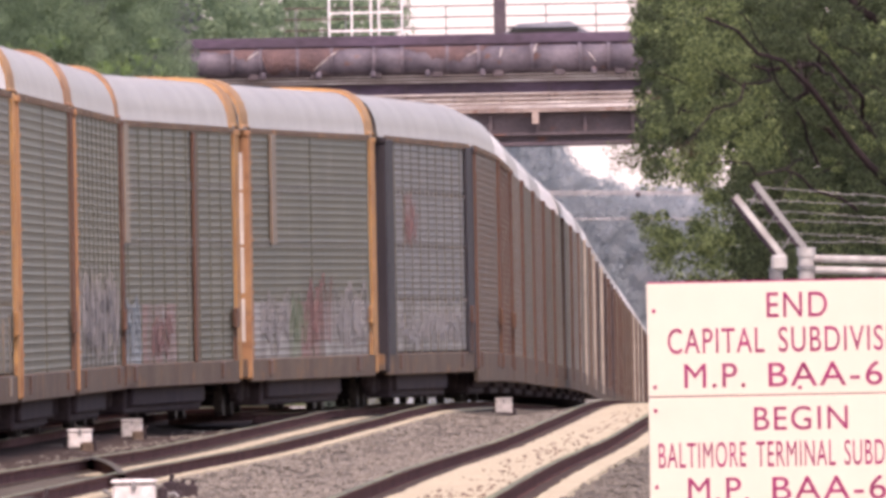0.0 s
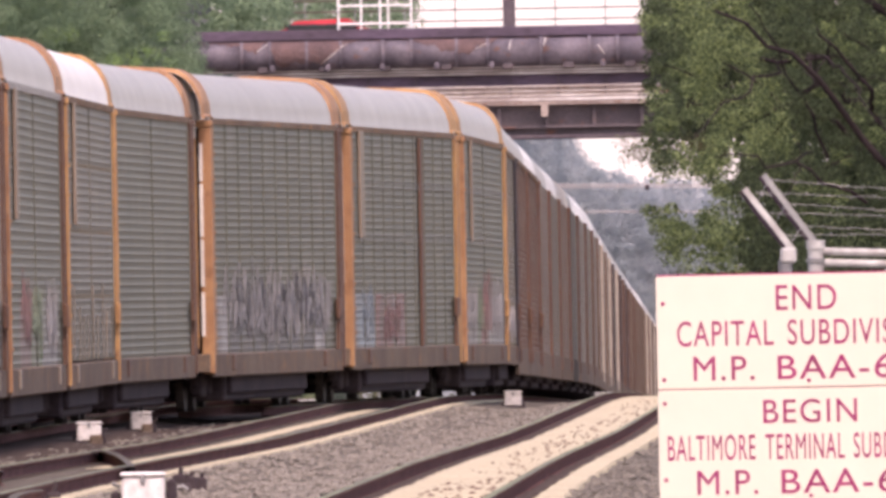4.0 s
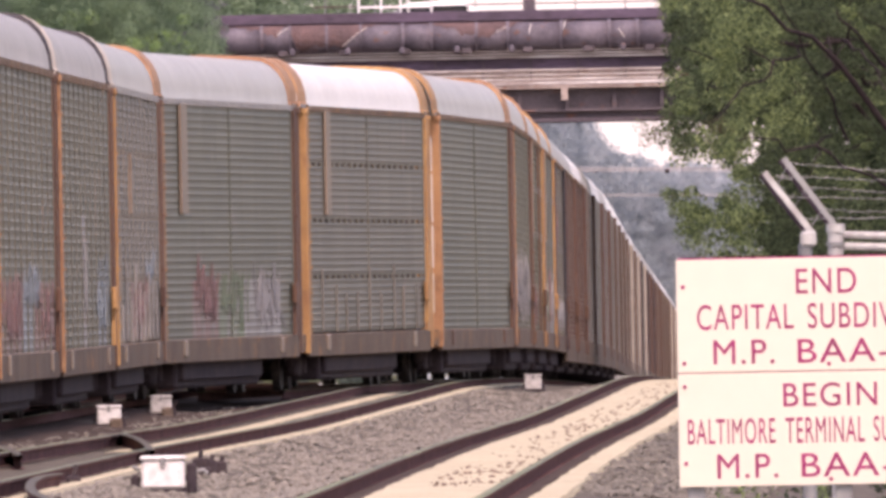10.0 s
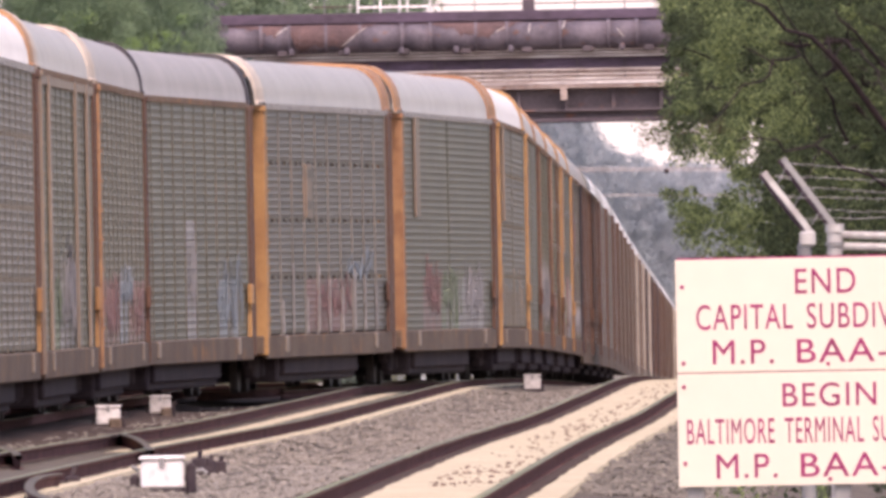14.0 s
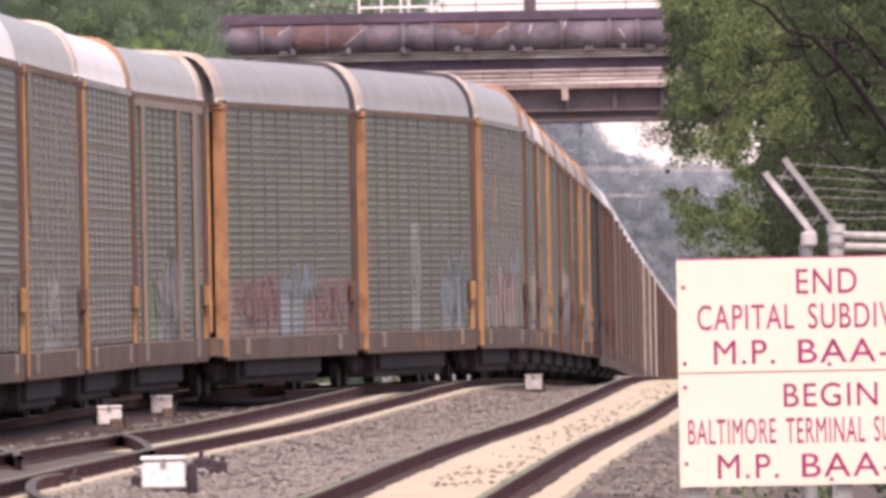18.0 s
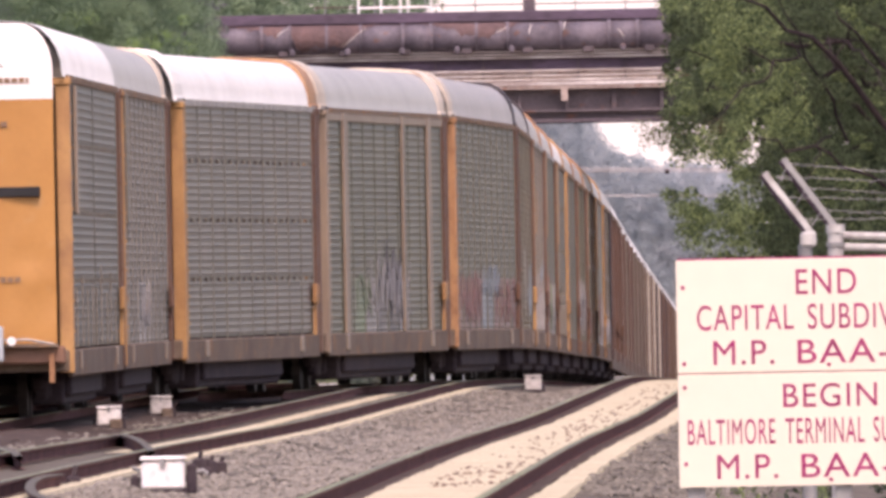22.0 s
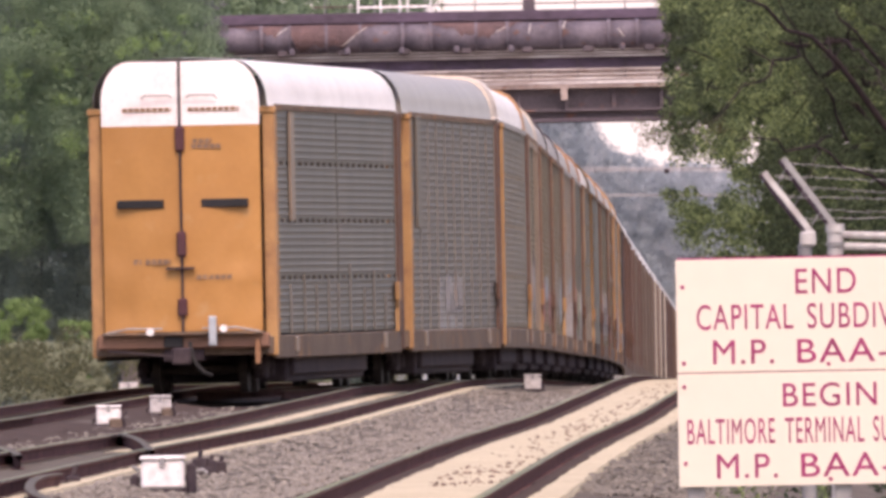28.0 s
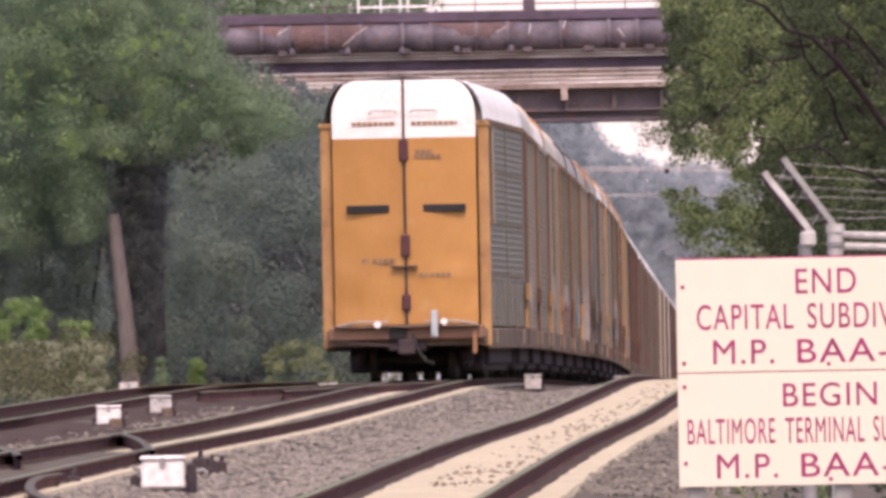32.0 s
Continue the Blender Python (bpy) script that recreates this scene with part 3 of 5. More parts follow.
STROKES = (((0, 0), (0.05, 0.75), (0.35, 1), (0.7, 0.6), (0.8, 0)), ((0.1, 0.9), (0, 0.2), (0.4, 0.5), (0.9, 0.1)), ((0, 0.3), (0.3, 1), (0.55, 0.2), (1, 0.85)), ((0, 1), (0.4, 0.1), (0.7, 0.9), (1, 0.4)),
           ((0.5, 0), (0.45, 0.6), (0.6, 1)))


def spray(car, key, y0, y1, z0, z1, rng):
    """Sprayed outlines of unreadable bent shapes, lying on the ribs."""
    bm, y, n = bmesh.new(), y0, 0
    while y < y1:
        w, h = rng.uniform(1.2, 2.2), (z1 - z0) * rng.uniform(0.75, 1.05)
        base, lean, t = z0 + rng.uniform(-0.05, 0.2), rng.uniform(-0.4, 0.4), rng.uniform(0.025, 0.05)
        pts = [(min(max(y + u * w + v * h * lean, -12.5), 12.5), max(base + v * h, 1.02)) for u, v in rng.choice(STROKES)]
        for (a0, c0), (a1, c1) in zip(pts, pts[1:]):
            d = Vector((a1 - a0, c1 - c0)).normalized() if (a0, c0) != (a1, c1) else Vector((1, 0))
            k = Vector((-d.y * 2.2, d.x)) * t
            x = HW + 0.0235 + 0.0005 * (n % 9)
            q = [(a0 - k.x, c0 - k.y), (a1 - k.x, c1 - k.y), (a1 + k.x, c1 + k.y), (a0 + k.x, c0 + k.y)]
            low, top = [bm.verts.new((x - 0.006, a, b)) for a, b in q], [bm.verts.new((x, a, b)) for a, b in q]
            bm.faces.new(top)
            for j in range(4):
                bm.faces.new((low[j], low[(j + 1) % 4], top[(j + 1) % 4], top[j]))
            n += 1
        y += w * rng.uniform(0.3, 0.6)
    tagged(part("graffiti", bm, GRAF[key], car, "faded spray paint"), kind="stuff")


def build_car(i):
    rng = random.Random(100 + i)
    near = i < len(CARS)
    if near:
        pan, pst, end, roof, band0, band1, seams, patches, words = CARS[i]
    else:
        pan, pst, end, roof = FAR_STYLES[(i * 7 + i // 3) % 5]
        band0 = band1 = None
        patches, words = (), "weathered rusty-brown ribbed sides"
    label = "closed auto-carrier rail car, " + words
    car = thing("autorack_car", label, "rail car", "cars of the train")
    cars.append(car)
    put_mesh("deck", KIT["deck"], M["under"], car)
    sill = put_mesh("side_sill", KIT["side_sill"], M["sill"], car)
    if i >= 14:
        sill.scale.z, sill.location.z = 1.5, -0.5
    put_mesh("side_sill", KIT["side_sill"], M["sill"], car).scale.x = -1
    put_mesh("centre_sill", KIT["centre_sill"], M["under"], car)
    put_mesh("low_well", KIT["well"], M["under"], car)
    put_mesh("end_beam", KIT["end_beam"], M["sill"], car)
    put_mesh("core", KIT["core"], M["under"], car)
    put_mesh("roof", KIT["roof"] if near else KIT["roof_far"], roof, car).scale.y = 1.043 if i else 1.01
    put_mesh("side_screen", KIT["side_screen"], pan, car)
    w = 25.2 / (POST_N - 1)
    if near:
        for r in range(ROWS_N):
            for c in range(POST_N - 1):
                mid, hit = -12.6 + (c + 0.5) * w, None
                for key, q0, q1, z0, z1 in patches:
                    if q0 - 0.8 < mid < q1 + 0.8 and z0 < Z_LOW + (r + 0.75) * ROW_H and z1 > Z_LOW + (r + 0.6) * ROW_H:
                        hit = key
                put_mesh("panel", KIT["seam_panel" if seams else "panel"], tagged_panel(pan, hit) if hit else pan, car, at=(HW, -12.6 + c * w, Z_LOW + r * ROW_H + (0.055 if seams else 0.0)))
        for c in range(0, POST_N, 5 if i in (0, 7, 8, 9, 12) else 1):
            put_mesh("post", KIT["deep_post" if i in (1, 4, 5, 6) else "post"], pst, car, at=(HW - 0.02, -12.6 + c * w, Z_LOW))
        if seams:
            for r in range(1, ROWS_N + 1):
                tagged(put_mesh("seam_strip", KIT["seam_strip"], pan, car, at=(0, 0, Z_LOW + r * ROW_H + 0.062)), kind="stuff")
        tagged(put_mesh("eave_trim", KIT["eave"], M["sill"] if i not in (6, 7, 2) else M["galv"], car), kind="stuff")
        for s in (-1, 1):
            put_mesh("bracket", KIT["bracket"], P_TAN if i < 9 else BRN, car, at=(0, s * 9.5, 0))
        put_mesh("hand_brake", KIT["brake"], YEL if i in (0, 2, 3, 5, 8, 12) else BRN, car, at=(0, 12.2, 0))
    else:
        put_mesh("panel", KIT["long_panel"], pan, car, at=(HW, -12.6, Z_LOW))
        for c in range(0, POST_N, 2):
            put_mesh("post", KIT["post"], pst, car, at=(HW - 0.02, -12.6 + c * w, Z_LOW))
    for sx in (1, -1):
        for sy in (-1, 1):
            p = put_mesh("end_post", KIT["end_post"], end if (sy < 0 or not near or i in (8, 13)) else (YEL if i in (11, 12) else BRN), car)
            p.matrix_basis = Matrix.Translation((0, sy * 13.45, 0)) @ Matrix.Diagonal((sx, -sy, 1, 1))
    for y, m in ((-13.36, band0), (13.36, band1)):
        if m:
            put_mesh("roof_band", KIT["roof_band"], m, car, at=(0, y + (0.4 if m is BLK else 0), 0)).scale.y = 0.4 if m is BLK else 1.0
    d_low, d_top = (DOOR_Y, DOOR_W) if i == 0 else ((YEL, roof) if end not in (BLK, BRN) else (end, roof))
    for k in ("l", "r"):
        d = put_mesh("end_door", KIT["door" + k], d_low, car)
        put_mesh("door_top", KIT["door_top" + k], d_top, d, "white upper door panel" if i == 0 else "")
    put_mesh("coupler", KIT["coupler"], M["under"], car)
    for y in (-9.6, 9.6):
        b = put_mesh("bogie", KIT["bogie"], M["under"], car, at=(0, y, 0))
        if near:
            for dy in (-0.88, 0.88):
                put_mesh("wheelset", KIT["wheelset"], M["wheel"], b, at=(0, dy, 0))
    for p in patches:
        spray(car, *p, rng)
    for y0, y1, z0, z1, m in FITTINGS.get(i, ()):
        part("placard_strip", box(HW + 0.02, HW + 0.064, y0, y1, z0, z1, 0.006), m, car, "faded painted strip on the side")
    if i == 6:
        for z in (3.2, 3.75):
            part("placard_square", box(HW + 0.05, HW + 0.07, -4.9, -4.0, z, z + 0.16), P_ASH, car)
    if i == 3:
        put_mesh("header", KIT["header"], P_TAN, car, label="tan header beam under the roof")
    if i in (0, 6, 8):
        for c in range(1, POST_N - 1):
            s = put_mesh("rust_streak", KIT["streak"], GRAF["w"] if i == 6 else P_PAL, car, at=(HW, -12.6 + c * w + rng.uniform(-0.3, 0.3), Z_LOW))
            s.scale.z = rng.uniform(0.6, 1.3)
    if i in (3, 9, 10, 11, 12):
        for z0, z1 in ((1.3, 2.05), (2.15, 2.95), (3.0, 3.9), (3.95, 4.6)):
            part("white_strip", box(HW - 0.14, HW - (0.04 if i == 12 else 0.08), -13.6, -13.575, z0, z1, 0.006), CRM if i == 3 or (i in (9, 11) and z0 < 2) else WHT, car, "worn white strip on the corner post")
    if i in (11, 12):
        for z in (2.97, 3.05, 3.93, 4.01):
            bm = bmesh.new()
            for k in range(30):
                y = -12.2 + k * 0.82 + rng.uniform(-0.1, 0.1)
                add_box(bm, HW + 0.036, HW + 0.044, y, y + rng.uniform(0.3, 0.65), z, z + 0.022)
            tagged(part("worn_edge", bm, M["galv"], car, "bare bright metal along the panel seam"), kind="stuff")
    if i == 0:
        dress_last(car)


def door_y(x):
    """Face of the bowed end door at that distance from the middle."""
    return -13.78 - 0.16 * math.cos(abs(x) / 1.36 * 1.5)


def dress_last(car):
    """What only the last car shows: locks, vent slots, writing bars, tail marker."""
    put_mesh("lock_bar", KIT["bar"], M["under"], car)
    for z, h in ((4.45, 0.22), (2.62, 0.22), (1.52, 0.16)):
        part("latch", box(-0.085, 0.085, -14.03, -13.93, z - h, z + h, 0.03), LATCH, car, "dark red-brown door latch")
    for x0, x1 in ((-1.12, -0.3), (0.35, 1.17)):
        part("vent_slot", box(x0, x1, min(door_y(x0), door_y(x1)) - 0.02, -13.8, 3.25, 3.4, 0.01), M["black"], car, "dark vent slot")
    for x0, x1, z, h in ((-1.0, -0.15, 4.97, 0.045), (0.15, 1.03, 4.97, 0.045), (0.22, 0.55, 4.42, 0.05), (0.2, 0.72, 4.33, 0.05), (-0.85, -0.2, 2.33, 0.06), (0.25, 0.92, 2.05, 0.05)):
        bm, x = bmesh.new(), x0
        while x < x1:
            add_box(bm, x, min(x + 0.085, x1), door_y(x) - 0.022, door_y(x) + 0.05, z - h, z + h * 0.6)
            x += 0.105
        part("lettering_bar", bm, M["faded"], car, "faded dark stencil bars")
    for s in (-1, 1):
        part("grab_rail", tube([(s * 0.12, -13.99, 5.17), (s * 0.2, -14.02, 5.21), (s * 0.6, -14.02, 5.21), (s * 0.66, -13.98, 5.15)], 0.016, 6), M["galv"], car)
    part("tie_bar", box(-0.28, 0.22, -14.06, -13.96, 2.18, 2.22), M["under"], car)
    part("tail_marker", box(0.47, 0.6, -14.3, -14.1, 0.84, 1.36, 0.02), mat("tail_grey", (0.42, 0.47, 0.5), 0.5), car, "grey end-of-train marker")
    part("tail_lamp", tube([(0.72, -14.2, 1.14), (0.72, -14.05, 1.14)], 0.065, 12), M["white"], car, "round white lamp")
    part("air_hose_head", tube([(-0.56, -14.2, 1.1), (-0.56, -14.05, 1.1)], 0.07, 12), M["white"], car)
    part("end_sill", box(-1.5, 1.5, -13.98, -13.72, 0.8, 1.06, 0.03), paint("sill_orange", (0.27, 0.145, 0.092), (0.17, 0.095, 0.07)), car, "rusty orange end sill")
    part("brake_hose", tube([(0.12, -14.05, 0.9), (0.2, -14.3, 0.6), (0.38, -14.35, 0.38), (0.5, -14.2, 0.34)], 0.035, 8), M["rubber"], car, "black rubber brake hose")
    part("uncoupling_lever", tube([(-1.3, -14.05, 0.78), (-0.5, -14.2, 0.7), (0.05, -14.3, 0.64)], 0.02, 6), M["under"], car)
    part("platform", box(-1.4, 1.4, -14.15, -13.9, 1.04, 1.09, 0.01), M["sill"], car)
    part("step_iron", box(1.26, 1.34, -14.05, -13.85, 0.52, 0.95, 0.01), ORA, car)
    part("coupler_pocket", box(-0.34, 0.0, -14.02, -13.9, 0.82, 1.02, 0.02), M["black"], car, "dark open coupler pocket")
    for s in (-1, 1):
        part("handrail", tube([(s * 1.35, -14.1, 1.08), (s * 0.95, -14.14, 1.16), (s * 0.35, -14.14, 1.15)], 0.02, 6), M["galv"], car)


SPEED, GAIN, LAST_D = 12.6, 0.0105, 525.0


def car_pose(i, t):
    c = LAST_D - SPEED * (32 - t) + GAIN * (32 - t) ** 2 + 13.7 + PITCH_CAR * i + (0.4 if i == 0 else 0.0)
    a, b = (Vector((train_x(y), y, rail_z(y))) for y in (c - 9.6, c + 9.6))
    m, d = (a + b) / 2, b - a
    return Matrix.Translation(m) @ Matrix.Rotation(math.atan2(-d.x, d.y), 4, "Z") @ Matrix.Rotation(math.atan2(d.z, d.y), 4, "X")


# ---- bridge ----
BY = 727.4
PX = BY / F


def bx(px):
    return (px - 784) * PX


def build_bridge():
    up = (0, 0, EYE_Z - 1.71)
    g = thing("road_bridge", "old rusty steel girder road bridge over the tracks", "bridge", kind="structure", at=up)
    x0, x1 = bx(330), bx(1700)
    def beam(name, z0, z1, y0, y1, material, label="", a=x0, b=x1):
        return part(name, box(a, b, BY + y0, BY + y1, z0, z1, 0.01), material, g, label)
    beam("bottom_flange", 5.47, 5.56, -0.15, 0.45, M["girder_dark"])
    beam("girder_web", 5.56, 6.36, 0.1, 0.16, M["girder"])
    beam("flange", 5.74, 5.8, -0.1, 0.4, M["girder"])
    beam("concrete_ledge", 6.36, 6.465, -0.3, 0.6, M["concrete"], "stained concrete ledge")
    beam("ledge_cap", 6.469, 6.55, -0.33, 0.6, M["ledge"], "pale weathered ledge cap")
    beam("rust_plate", 6.55, 6.86, 0.02, 0.05, M["concrete"], "rust-streaked plate")
    for z0, z1, y0 in ((6.585, 6.64, -0.24), (6.705, 6.75, -0.2), (6.835, 6.885, -0.26)):
        beam("conduit", z0, z1, y0, y0 + 0.08, M["ledge"])
    beam("parapet_web", 6.53, 7.19, 0.052, 0.2, M["lilac"])
    beam("upper_ledge", 7.19, 7.245, -0.2, 0.5, M["ledge"], "pale weathered steel ledge")
    beam("ledge_web", 7.245, 7.275, -0.1, 0.5, M["girder_dark"])
    beam("upper_ledge", 7.275, 7.325, -0.2, 0.5, M["ledge"], "pale weathered steel ledge")
    beam("cable_tray", 7.36, 7.4, -0.28, -0.2, M["ledge"])
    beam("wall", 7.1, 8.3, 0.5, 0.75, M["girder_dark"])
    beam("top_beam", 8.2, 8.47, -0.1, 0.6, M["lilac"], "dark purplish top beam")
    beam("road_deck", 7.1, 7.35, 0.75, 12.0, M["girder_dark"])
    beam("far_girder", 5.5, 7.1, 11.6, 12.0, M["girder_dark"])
    for k in range(16):
        x = bx(420 + k * 84)
        part("stiffener", box(x - 0.04, x + 0.04, BY - 0.08, BY + 0.12, 5.8, 6.34), M["girder"], g)
        part("stanchion", box(x + 0.3, x + 0.33, BY - 0.15, BY + 0.05, 6.555, 7.18), M["girder"], g)
    part("bracket", box(bx(998), bx(1010), BY - 0.35, BY - 0.28, 6.05, 6.4), M["concrete"], g)
    # the large pipe with peeling wrap
    rng = random.Random(4)
    xs = [340, 392, 470, 520, 585, 645, 720, 770, 850, 905, 1000, 1085, 1135, 1230, 1330, 1450, 1600]
    p = thing("bridge_pipe", "large pipe with torn rusty wrapping along the bridge", "pipe", at=up)
    for a, b in zip(xs, xs[1:]):
        part("pipe_section", tube([(bx(a), BY - 0.35, 7.8), (bx(b), BY - 0.35, 7.8)], 0.35, 20), M["pipe"], p, smooth=True)
    tear = spline([(330, 0.3), (400, 0.35), (457, 0.7), (494, 1.3), (519, 0.65), (527, 1.9), (567, 2.2), (612, 2.2), (657, 0.6), (680, 0.3), (739, 0.25), (765, 0.3), (790, 0.8), (805, 1.0), (832, 1.45),
                   (857, 1.65), (887, 1.3), (912, 0.9), (930, 0.2), (952, 0.15), (1007, 0.3), (1060, 0.15), (1137, 0.2), (1200, 0.5), (1300, 1.4), (1400, 0.6), (1700, 0.9)])
    for k, (a, b) in enumerate(zip(xs, xs[1:])):
        secs = []
        n = 30
        for j in range(n + 1):
            px = a + (b - a) * j / n
            x = bx(px)
            reach = max(0.05, tear(px) + 0.25 * noise.noise((x * 4.1, k, 2)) + 0.12 * rng.uniform(-1, 1))
            secs.append([(x, BY - 0.35 - 0.365 * math.sin(ang), 7.8 + 0.365 * math.cos(ang)) for ang in [(-0.5 + (reach + 0.5) * q / 6) for q in range(7)]])
        part("wrap", loft(secs), M["pipe_rust"], p, "torn rusty wrap")
        part("pipe_clamp", tube([(bx(b) - 0.04, BY - 0.35, 7.8), (bx(b) + 0.04, BY - 0.35, 7.8)], 0.39, 20), M["pipe"], p)
    for q0, q1, a0, a1 in ((657, 612, 0.7, 2.2), (519, 496, 0.6, 1.3), (905, 885, 0.9, 1.35), (1009, 1004, 0.2, 1.2), (947, 943, 0.6, 1.5), (1100, 1112, 1.2, 1.9)):
        path = [(bx(q0 + (q1 - q0) * u / 5), BY - 0.35 - 0.375 * math.sin(a0 + (a1 - a0) * u / 5), 7.8 + 0.375 * math.cos(a0 + (a1 - a0) * u / 5)) for u in range(6)]
        part("torn_edge", tube(path, [0.008, 0.02, 0.015, 0.022, 0.016, 0.008], 6), M["ledge"], p, "pale curled edge of torn wrap")
    for px in (524, 622, 718, 815, 912, 1109):
        part("saddle_plate", box(bx(px) - 0.07, bx(px) + 0.07, BY - 0.72, BY - 0.58, 7.36, 7.54, 0.03), M["pipe"], p)
    for k in range(12):
        x = bx(400 + k * 108)
        part("pipe_saddle", box(x - 0.14, x + 0.14, BY - 0.55, BY + 0.3, 7.34, 7.5, 0.02), M["girder"], p)
    # white tubular frame and a dark column behind the parapet
    f = thing("guard_railing", "white tubular guard frame behind the bridge parapet", "railing", at=up)
    for z in (8.62, 9.1, 9.5):
        part("rail", tube([(bx(641), BY + 1.5, z), (bx(772), BY + 1.5, z)], 0.035, 8), M["white"], f)
    for px in (642, 682, 716, 730, 771):
        part("post", tube([(bx(px), BY + 1.5, 7.3), (bx(px), BY + 1.5, 9.8)], 0.035, 8), M["white"], f)
    c = thing("signal_cabinet", "dark upright cabinet behind the bridge parapet", "cabinet", at=up)
    part("cabinet_body", box(bx(936), bx(958), BY + 11.0, BY + 11.4, 7.35, 9.6, 0.02), M["girder_dark"], c)
    r = thing("bridge_railing", "thin pale railing on the far side of the bridge", "railing", at=up)
    for z in (8.75, 9.05, 9.35):
        part("rail", tube([(bx(560), BY + 11.5, z), (bx(1600), BY + 11.5, z)], 0.022, 6), M["pipe_rust"], r)
    for k in range(12):
        part("post", tube([(bx(580 + k * 90), BY + 11.5, 7.3), (bx(580 + k * 90), BY + 11.5, 9.35)], 0.02, 6), M["galv"], r)
    for a0, a1 in ((-340, x0 - 0.01), (x1 + 0.01, 340)):
        a = thing("road_embankment", "dark road embankment half hidden by trees", "embankment", kind="structure", at=up)
        part("wall", box(a0, a1, BY - 0.5, BY + 13, -8, 7.35, 0.05), M["earth"], a)


def build_vehicle(kind, body):
    """Road vehicles on the bridge; length runs along x, nose at -x."""
    if kind == "truck":
        v = thing("box_truck", "small white truck with a red-edged box body crossing the bridge", "truck")
        cab = loft([[(x, y, z) for x, z in ((-1.55, 0.45), (-1.58, 1.1), (-1.25, 1.95), (-1.05, 2.05), (-0.78, 2.08), (-0.78, 0.45))] for y in (-0.95, -0.9, 0.9, 0.95)])
        part("cab", cab, M["white"], v)
        part("cab_side", box(-1.3, -0.8, -0.97, 0.97, 0.45, 1.5, 0.06), M["white"], v)
        part("side_window", box(-1.2, -0.88, -0.99, -0.9, 1.5, 1.92, 0.03), M["car_glass"], v)
        part("body", box(-0.72, 1.45, -1.0, 1.0, 0.7, 2.9, 0.04), M["white"], v)
        for x in (-0.74, 0.3, 1.37):
            part("red_post", box(x, x + 0.1, -1.03, -0.99, 0.7, 2.92), M["red"], v)
        for z in (1.15, 1.72, 2.8):
            part("red_rail", box(-0.74, 1.47, -1.04, -1.0, z, z + 0.09), M["red"], v)
        ax, rad = (-1.15, 0.9), 0.4
    elif kind == "trailer":
        v = thing("long_truck", "long plain white truck crossing the bridge", "truck")
        part("trailer_body", box(-5.0, 6.0, -1.25, 1.25, 1.0, 3.9, 0.06), M["white"], v)
        part("cab", box(-7.2, -5.2, -1.15, 1.15, 0.6, 3.3, 0.2), M["white"], v)
        part("side_window", box(-6.9, -6.3, -1.17, -1.1, 1.9, 2.6, 0.05), M["car_glass"], v)
        ax, rad = (-6.5, -4.2, 4.0, 5.2), 0.5
    else:
        v = thing("car", {"white": "white car crossing the bridge", "red": "red car crossing the bridge", "silver": "silver car crossing the bridge"}[body], "car")
        prof = [(-2.2, 0.35), (-2.25, 0.7), (-1.2, 0.92), (-0.5, 1.4), (0.9, 1.45), (1.7, 1.0), (2.2, 0.95), (2.25, 0.4)]
        secs = [[(x, y, 0.35 + (z - 0.35) * s) for x, z in prof] for y, s in ((-0.86, 0.0), (-0.88, 0.6), (-0.7, 0.98), (0, 1.0), (0.7, 0.98), (0.88, 0.6), (0.86, 0.0))]
        part("body", loft(secs), M[body], v, smooth=True)
        part("side_window", box(-0.75, 1.15, -0.83, -0.7, 1.0, 1.3, 0.04), M["car_glass"], v)
        ax, rad = (-1.4, 1.4), 0.32
    for x in ax:
        for s in (-1, 1):
            part("wheel", tube([(x, s * 0.7, rad), (x, s * 0.92, rad)], rad, 16), M["rubber"], v)
    return v


ROAD_Z = 7.59
TRAFFIC = [("car", "silver", 0.3, 813, -655), ("truck", "", 0.9, 748, -640), ("car", "red", 3.5, 899, -600), ("car", "silver", 2.0, 1010, 560), ("car", "silver", 5.8, 699, 630),
           ("car", "silver", 7.0, 628, -655), ("car", "white", 8.0, 508, -740), ("car", "white", 10.5, 480, -560), ("trailer", "", 13.0, 460, -600), ("car", "white", 17.0, 520, -560)]


REACH = 0.9208  # paced distances to true ones


def at_view(px, py, d):
    """The place seen at that spot of the resting view, d metres away."""
    k = math.sin(radians(-LEAN))
    d *= REACH
    x, y = px - k * (py - 441), py + k * (px - 784)
    return Vector(((x - 784) * d / F, d, EYE_Z + (HORIZON - y) * d / F))


